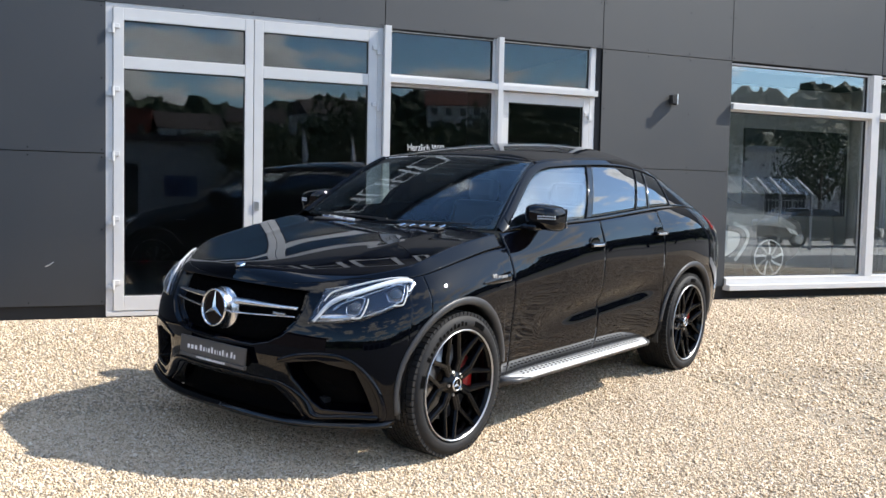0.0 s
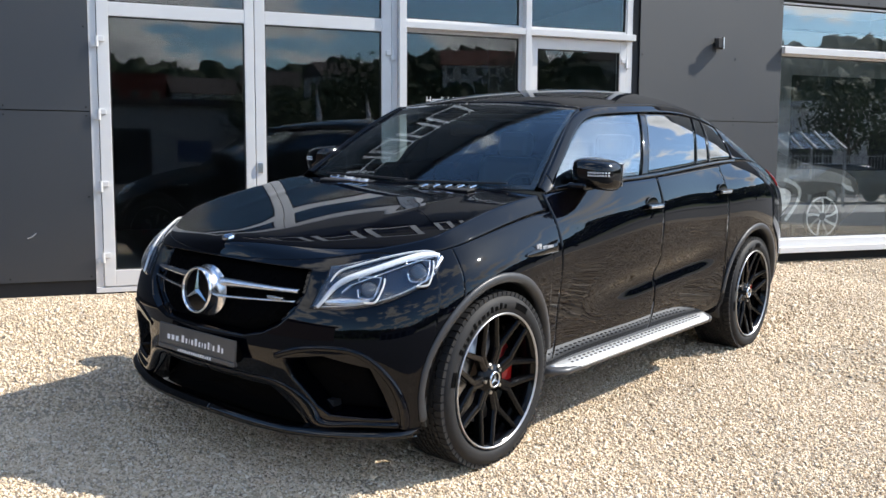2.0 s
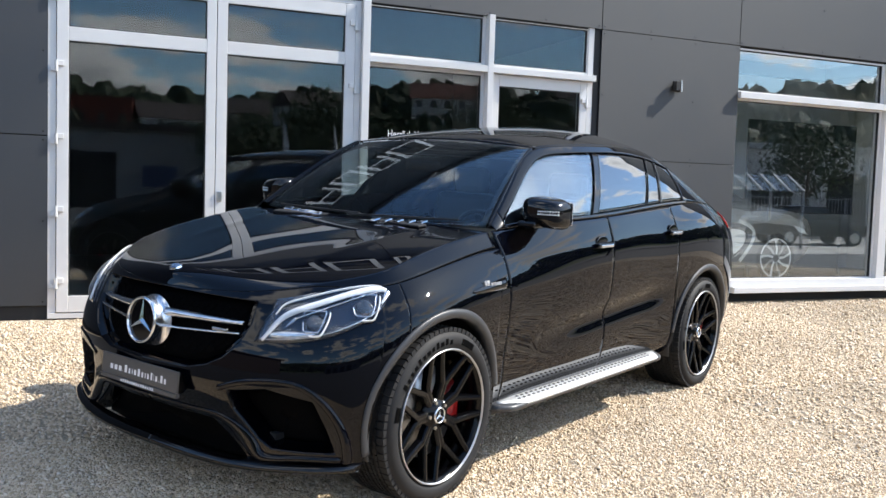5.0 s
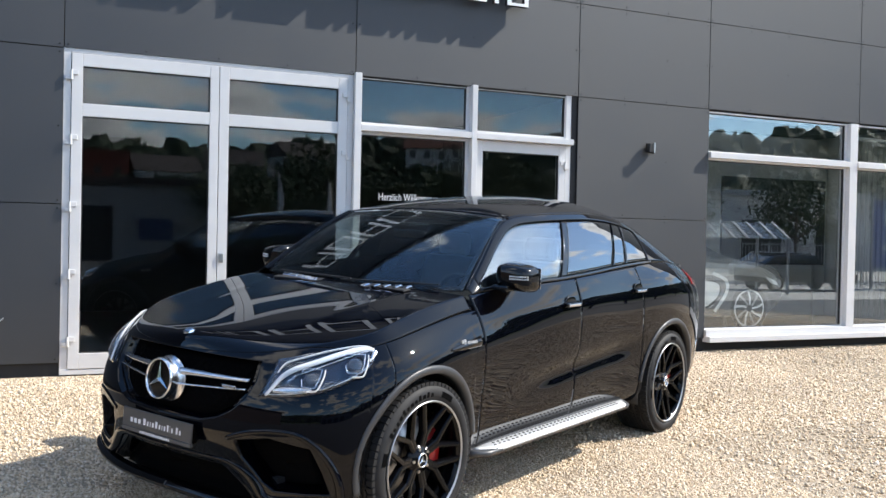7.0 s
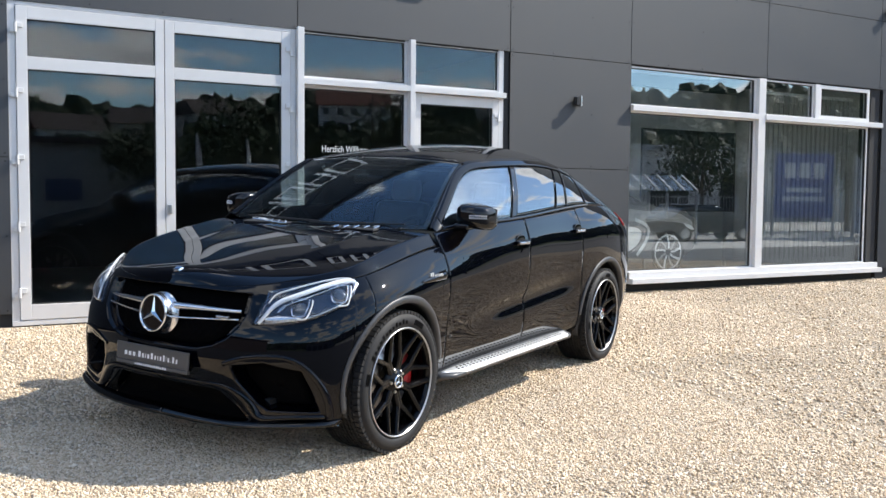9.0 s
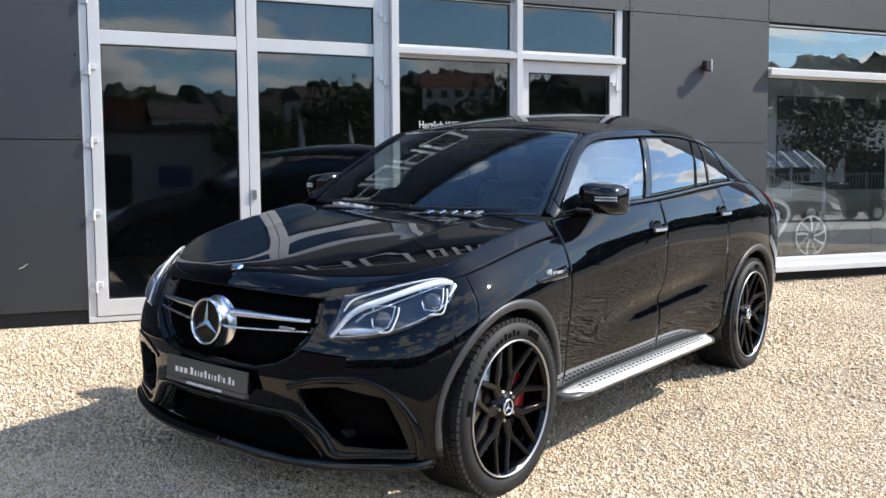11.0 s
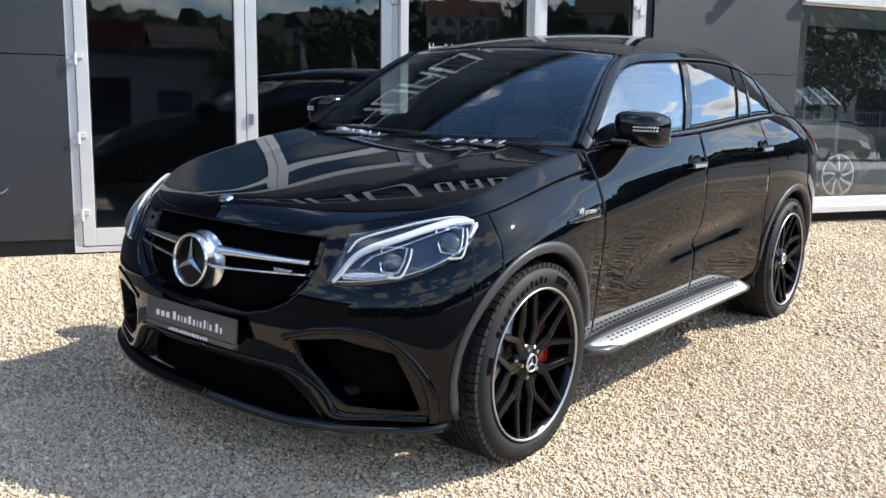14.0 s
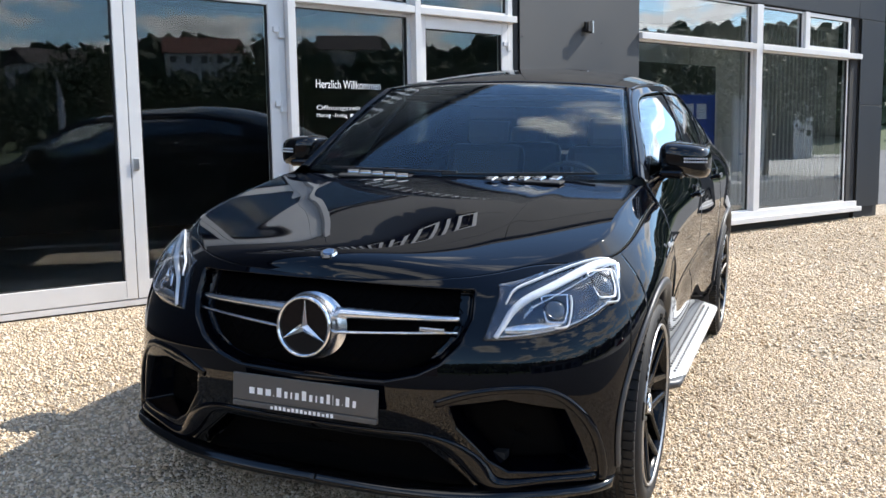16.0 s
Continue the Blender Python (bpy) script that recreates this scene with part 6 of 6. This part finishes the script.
def parked_car(m, paint, label, length=4.4):
    """A plain parked car: body with wheel arches, glass house, lamps, wheels."""
    c = tagged(empty("parked_car", m), label, "car", group="cars parked across the yard")
    L = length / 2
    bm = bmesh.new()
    prof = [(-L, .35), (-L, .85), (-L + .15, .98), (-.95 * L + .5, 1.0), (L * .42, .95), (L - .35, .82), (L - .05, .68), (L, .35)]
    top = [(-L + .35, .98), (-L + .95, 1.38), (-.1, 1.46), (.35, 1.40), (L * .45, .95)]
    for w, pts, nm, mm in ((.86, prof, "body", paint), (.70, top, "glass_house", M_FARGLASS)):
        b = bmesh.new()
        a1 = [b.verts.new((x, -w, z)) for x, z in pts]
        a2 = [b.verts.new((x, w, z)) for x, z in pts]
        b.faces.new(a1[::-1])
        b.faces.new(a2)
        for i in range(len(pts)):
            j = (i + 1) % len(pts)
            b.faces.new((a1[i], a1[j], a2[j], a2[i]))
        bmesh.ops.recalc_face_normals(b, faces=b.faces)
        bmesh.ops.bevel(b, geom=b.edges[:], offset=.07, segments=3, affect='EDGES', profile=.6)
        part(nm, b, mm, c, smooth=True)
    part("roof", box(-L + .95, .30, -.60, .60, 1.42, 1.475, .02), paint, c)
    for x in (-L * .62, L * .64):
        for y in (-.78, .78):
            b = bmesh.new()
            bmesh.ops.create_cone(b, cap_ends=True, segments=24, radius1=.31, radius2=.31, depth=.2, matrix=Matrix.Translation((x, y, .31)) @ Euler((radians(90), 0, 0)).to_matrix().to_4x4())
            part("wheel", b, M_RUBBER, c)
            b = bmesh.new()
            bmesh.ops.create_cone(b, cap_ends=True, segments=20, radius1=.20, radius2=.19, depth=.02, matrix=Matrix.Translation((x, y + math.copysign(.105, y), .31)) @ Euler((radians(90), 0, 0)).to_matrix().to_4x4())
            part("hub_cap", b, M_SATIN, c)
    for y in (-.6, .6):
        part("headlight", box(L - .16, L - .02, y - .14, y + .14, .62, .74, .03), M_LAMPWHITE, c)
    return c


parked_car(pose(27.5, -9.5, .004, 0, 0, 12), M_GLOSSBLK, "black hatchback parked on the asphalt across the yard")
parked_car(pose(21.5, -13.5, .004, 0, 0, 100), mat("red_car_paint", (.25, .012, .012), .3, coat=1), "red saloon parked on the asphalt across the yard")
parked_car(pose(31.5, -14.4, .004, 0, 0, 8), mat("silver_car_paint", (.42, .43, .44), .3, metal=.6, coat=1), "silver estate parked by the fence across the yard")
# open glazed shelter
sh = tagged(empty("shelter", pose(23.5, -8.6, .004, 0, 0, 14)), "open glazed shelter with a pitched roof on the yard", "shelter")
for x in (-1.6, 1.6):
    for y in (-1.1, 1.1):
        part("post", box(x - .04, x + .04, y - .04, y + .04, 0, 2.0), M_GALV, sh)
for sg in (1, -1):
    for k in range(7):
        x = -1.6 + 3.2 * k / 6
        bm = box(-.03, .03, -.02, 1.32, -.02, .02)
        bm.transform(Matrix.Translation((x, 0, 2.62)) @ (pose(0, 0, 0, -27, 0, 0) if sg > 0 else pose(0, 0, 0, -27, 0, 180)))
        part("rafter", bm, M_WHITE, sh)
    bm = box(-1.65, 1.65, 0, 1.3, -.035, -.025)
    bm.transform(Matrix.Translation((0, 0, 2.62)) @ (pose(0, 0, 0, -27, 0, 0) if sg > 0 else pose(0, 0, 0, -27, 0, 180)))
    part("roof_pane", bm, M_PANE, sh)

# all of it stands on the lower level of the yard
for ob in set(scene.objects) - before:
    if ob.parent is None:
        ob.location.z += LOW


# ---- loose gravel ----
grng = np.random.RandomState(7)


def gravel(name, x0, x1, y0, y1, count, size, label, power=0.0):
    x, y = grng.uniform(x0, x1, count), grng.uniform(y0, y1, count)
    octa = np.array([(1, 0, 0), (-1, 0, 0), (0, 1, 0), (0, -1, 0), (.15, .1, 1), (-.1, -.1, -1)], float)
    tris = np.array([(0, 2, 4), (2, 1, 4), (1, 3, 4), (3, 0, 4), (2, 0, 5), (1, 2, 5), (3, 1, 5), (0, 3, 5)])
    s = size * grng.lognormal(0, .28, count)
    P = octa[None] * np.stack([s * grng.uniform(.75, 1.45, count), s * grng.uniform(.6, 1.0, count), s * grng.uniform(.4, .8, count)], -1)[:, None, :]
    P *= grng.uniform(.75, 1.25, (count, 6, 1))
    q = grng.normal(0, 1, (count, 4))
    q[:, 0] += .6
    q[:, 3] *= 3
    q /= np.linalg.norm(q, axis=1, keepdims=True)
    w, a, b, c = q.T
    R = np.stack([1 - 2 * (b * b + c * c), 2 * (a * b - c * w), 2 * (a * c + b * w), 2 * (a * b + c * w), 1 - 2 * (a * a + c * c), 2 * (b * c - a * w), 2 * (a * c - b * w), 2 * (b * c + a * w), 1 - 2 * (a * a + b * b)], -1).reshape(count, 3, 3)
    P = np.einsum('nij,nkj->nki', R, P)
    P += np.stack([x, y, ground_z(y) + s * grng.uniform(.0, .55, count)], -1)[:, None, :]
    F = (tris[None] + 6 * np.arange(count)[:, None, None]).reshape(-1)
    me = bpy.data.meshes.new(name)
    me.vertices.add(count * 6)
    me.vertices.foreach_set("co", P.ravel())
    me.loops.add(len(F))
    me.loops.foreach_set("vertex_index", F.astype(np.int32))
    me.polygons.add(count * 8)
    me.polygons.foreach_set("loop_start", np.arange(count * 8, dtype=np.int32) * 3)
    me.update(calc_edges=True)
    me.materials.append(M_STONES)
    return tagged(new(name, me), label, "gravel", kind="stuff")


gravel("gravel", -0.5, 4.6, 3.5, 5.6, 118000, .0068, "loose pale buff gravel chips round the car")
gravel("gravel", -0.5, 7.6, 5.6, 8.85, 92000, .0086, "loose pale buff gravel chips before the showroom")
gravel("gravel", 1.6, 4.6, 2.4, 3.5, 24000, .0078, "loose pale buff gravel chips at the edge of the yard")
gravel("gravel", -0.5, 1.6, 2.4, 3.5, 16000, .0078, "loose pale buff gravel chips at the edge of the yard")
gravel("gravel", -0.5, 13.5, 1.97, 2.4, 17000, .0105, "loose pale buff gravel chips along the asphalt")
gravel("gravel", 4.6, 13.5, 2.4, 8.85, 70000, .0115, "loose pale buff gravel chips beside the showroom")


# ---- on and behind the facade ----
sign = tagged(empty("facade_sign", pose(0, 0, 0)), "raised white sign letters drawn as plain blocks on the cladding", "sign")
x = 0.965
for k, (w, h) in enumerate([(.56, .64), (.52, .64), (.50, .64), (.60, .66), (.10, 0), (.27, .50), (.29, .50), (.30, .50), (.29, .50), (.33, .50), (.15, .50), (.34, .50)]):
    if h:
        bm = bmesh.new()
        x2, st = x + w - .09, .048 * h / .5
        bars = [(x, x + st, 3.91, 3.91 + h), (x2 - st, x2, 3.91, 3.91 + h), (x + st, x2 - st, 3.91 + h - st * .6, 3.91 + h), (x + st, x2 - st, 3.91 + h * (.0 if k % 2 else .42), 3.91 + h * (.0 if k % 2 else .42) + st * .6)]
        if w < .2:
            bars = bars[:1]
        for a, b, c, d in bars:
            bx(bm, a, b, FY - .100, FY - .045, c, d)
        sl = part("letter_block", bm, M_SIGNSIDE, sign)
        bm = bmesh.new()
        for a, b, c, d in bars:
            bx(bm, a, b, FY - .106, FY - .1005, c, d)
        part("face", bm, M_LETTER, sl)
    x += w
part("rail", box(1.0, 5.15, FY - .0445, FY - .03, 4.08, 4.12), M_SIGNSIDE, sign)
part("rail", box(1.0, 5.15, FY - .0445, FY - .03, 4.30, 4.34), M_SIGNSIDE, sign)
for x in (1.1, 2.4, 3.7, 5.1):
    part("spacer", box(x - .02, x + .02, FY - .03, FY - .0005, 4.08, 4.34), M_SIGNSIDE, sign)


def floodlight(x, z):
    fl = tagged(empty("wall_lamp", pose(x, FY, z)), "small black wall floodlight with a square steel face", "lamp", group="floodlights on the cladding")
    part("bracket", box(-.03, .02, -.02, -.0005, -.03, .03, .004), M_MATTBLK, fl)
    bm = bmesh.new()
    vs = [bm.verts.new(p) for p in ((-.06, -.018, -.05), (-.06, -.018, .05), (-.06, -.045, .045), (-.06, -.045, -.045), (.035, -.010, -.062), (.035, -.010, .062), (.035, -.060, .062), (.035, -.060, -.062))]
    for f in ((0, 1, 2, 3), (4, 7, 6, 5), (0, 4, 5, 1), (1, 5, 6, 2), (2, 6, 7, 3), (3, 7, 4, 0)):
        bm.faces.new([vs[i] for i in f])
    bmesh.ops.bevel(bm, geom=bm.edges[:], offset=.004, segments=2, affect='EDGES')
    part("body", bm, M_MATTBLK, fl)
    part("face", box(-.045, .016, -.068, -.0605, -.050, .050, .003), M_MATTBLK, fl)
    part("rim", box(.018, .035, -.070, -.0605, -.060, .060, .003), M_STEEL, fl)
    part("lens", box(.0355, .042, -.058, -.012, -.058, .058, .002), M_STEEL, fl)


floodlight(6.79, 2.53)
floodlight(12.62, 4.20)
# bent wire in place of a small pale scratch in the panel
hk = tagged(empty("wall_hook", pose(.139, FY, .664)), "small bent steel wire in place of a pale scratch on the cladding", "hook")
bm = bmesh.new()
for p, q in (((-.03, -.004, -.01), (.0, -.02, .0)), ((0, -.02, 0), (.035, -.02, .03))):
    d = Vector(q) - Vector(p)
    bmesh.ops.create_cone(bm, cap_ends=True, segments=8, radius1=.005, radius2=.005, depth=d.length, matrix=Matrix.Translation((Vector(p) + Vector(q)) / 2) @ d.to_track_quat('Z', 'Y').to_matrix().to_4x4())
part("wire", bm, M_STEEL, hk)

# lettering on the side light
YT = FY + .0525
notice = tagged(empty("window_lettering", pose(3.549, YT, 1.822)), "white adhesive opening-hours lettering on the window", "lettering")
bpy.context.view_layer.update()
up = pose(0, 0, 0, 90, 0, 0)


def fit_text(name, body, width, height, z):
    ob = lettering(name, body, .1, up, M_LETTER, notice, .0006)
    me = ob.data
    xs = [v.co.x for v in me.vertices]
    ys = [v.co.y for v in me.vertices]
    sx, sy = width / (max(xs) - min(xs)), height / (max(ys) - min(ys))
    for v in me.vertices:
        v.co = ((v.co.x - min(xs)) * sx, (v.co.y - min(ys)) * sy, v.co.z)
    ob.matrix_basis = Matrix.Translation((0, 0, z)) @ up
    return ob


fit_text("lettering", "Herzlich Willkommen", .652, .070, 0)
fit_text("lettering", "Öffnungszeiten", .52, .052, -.19)
fit_text("lettering", "Montag - Freitag", .30, .040, -.25)
bm = bmesh.new()
for k in range(5):
    bx(bm, .33 + .045 * k, .33 + .045 * k + .034, -.001, .0, -.240, -.213)
tagged(part("writing_bar", bm, M_LETTER, notice), kind="stuff")

# printed film on the inside of the pane: the front of a silver coupe
M_INKS = mat("silver_printing_ink", (0.30, 0.30, 0.30), 0.5, var=0.18, scale=7)
M_INKD = mat("dark_printing_ink", (0.035, 0.036, 0.038), 0.5, var=0.2, scale=9)
M_INKM = mat("mid_grey_printing_ink", (0.11, 0.11, 0.112), 0.5, var=0.25, scale=6)
M_INKW = mat("white_printing_ink", (0.58, 0.59, 0.60), 0.5, var=0.06, scale=9)
film = tagged(empty("window_film", pose(0, FY + .066, 0)), "printed window film showing a silver coupe on the showroom pane", "film")


def ink(name, pts, layer, m):
    """A flat printed shape, one of several thin layers."""
    bm = bmesh.new()
    y = -.0006 * layer
    a = [bm.verts.new((x, y, z)) for x, z in pts]
    bm.faces.new(a)
    r = bmesh.ops.extrude_face_region(bm, geom=bm.faces[:])
    for v in [q for q in r["geom"] if isinstance(q, bmesh.types.BMVert)]:
        v.co.y += .0004
    bmesh.ops.recalc_face_normals(bm, faces=bm.faces)
    return part(name, bm, m, film)


def band(pts, w, n=40):
    p = nspline(np.linspace(0, 1, len(pts)))(np.linspace(0, 1, n)) @ np.array(pts)
    d = np.gradient(p, axis=0)
    k = np.stack([-d[:, 1], d[:, 0]], -1) / np.linalg.norm(d, axis=1, keepdims=True) * w
    return [tuple(q) for q in np.concatenate([p + k, (p - k)[::-1]])]


ink("body_print", [(7.675, .60), (7.675, 1.43), (7.80, 1.37), (8.02, 1.30), (8.21, 1.255), (8.45, 1.235), (8.67, 1.195), (8.80, 1.14), (8.875, 1.06), (8.90, .93), (8.885, .82), (8.80, .70), (8.66, .62), (8.2, .58)], 0, M_INKM)
ink("bonnet_print", [(7.68, 1.24), (7.95, 1.21), (8.25, 1.215), (8.55, 1.18), (8.76, 1.09), (8.80, 1.03), (8.5, 1.06), (8.2, 1.08), (7.95, 1.06), (7.68, 1.08)], 1, M_INKS)
ink("side_print", [(7.68, 1.03), (7.86, 1.02), (7.93, .93), (7.90, .80), (7.80, .70), (7.68, .66)], 1, M_INKW)
ink("sweep_print", band([(7.80, 1.10), (7.98, 1.03), (8.03, .92), (7.96, .78), (7.84, .64)], .022), 2, M_INKW)
ink("sweep_print", band([(7.70, 1.02), (7.88, .99), (7.92, .88), (7.84, .76), (7.70, .68)], .014), 2, M_INKD)
ink("lamp_print", [(8.62, 1.06), (8.78, 1.02), (8.83, .95), (8.70, .98)], 2, M_INKW)
ink("intake_print", [(8.66, .84), (8.86, .88), (8.85, .78), (8.72, .70)], 2, M_INKD)
ink("screen_print", [(7.68, 1.42), (7.82, 1.355), (8.02, 1.29), (7.90, 1.265), (7.68, 1.30)], 2, M_INKD)
cx, cz = 8.37, .672
circ = lambda r, n=40: [(cx + r * math.cos(2 * math.pi * k / n), cz + r * math.sin(2 * math.pi * k / n)) for k in range(n)]
ink("tyre_print", circ(.285), 3, M_INKD)
ink("rim_print", circ(.232), 4, M_INKW)
ink("rim_print", circ(.212), 5, M_INKD)
for k in range(9):
    a = 2 * math.pi * k / 9
    ink("spoke_print", [(cx + r * math.cos(a + da), cz + r * math.sin(a + da)) for r, da in ((.03, -.5), (.11, -.05), (.214, .16), (.214, .32), (.11, .20), (.03, .5))], 6, M_INKS if k % 2 else M_INKW)
ink("hub_print", circ(.045, 20), 7, M_INKD)

# panel in place of a dark rectangle behind the pane; its legs are added
dark = tagged(empty("display_wall", pose(9.78, 10.05, .12)), "tall dark panel in place of a dark rectangle behind the pane", "display")
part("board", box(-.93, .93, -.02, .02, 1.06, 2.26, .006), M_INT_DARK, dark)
for x in (-.8, .8):
    part("leg", box(x - .02, x + .02, .021, .06, .12, 2.2), M_STEEL, dark)
back = tagged(empty("partition_screen", pose(0, 12.2, 0)), "pale plain partition behind the dark panel", "partition")
part("panel", box(7.0, 13.0, -.02, .02, .24, 3.3, .004), M_INT_LIGHT, back)

M_BLIND = mat("pale_blind_fabric", (0.36, 0.36, 0.35), 0.85, var=0.05, scale=10)
blind = tagged(empty("vertical_blind", pose(10.02, FY + .33, .15)), "pale vertical blind with turned fabric slats behind the window", "blind")
part("head_rail", box(.02, 2.25, -.03, .03, 2.72, 2.77, .004), M_WHITE, blind)
slat_me = None
for k in range(22):
    if slat_me is None:
        ob = part("slat", box(-.044, .044, -.001, .001, .36, 2.72), M_BLIND, blind)
        slat_me = ob.data
    else:
        ob = new("slat", slat_me)
        ob.parent = blind
    ob.matrix_basis = pose(.06 + .101 * k, 0, 0, 0, 0, 52)
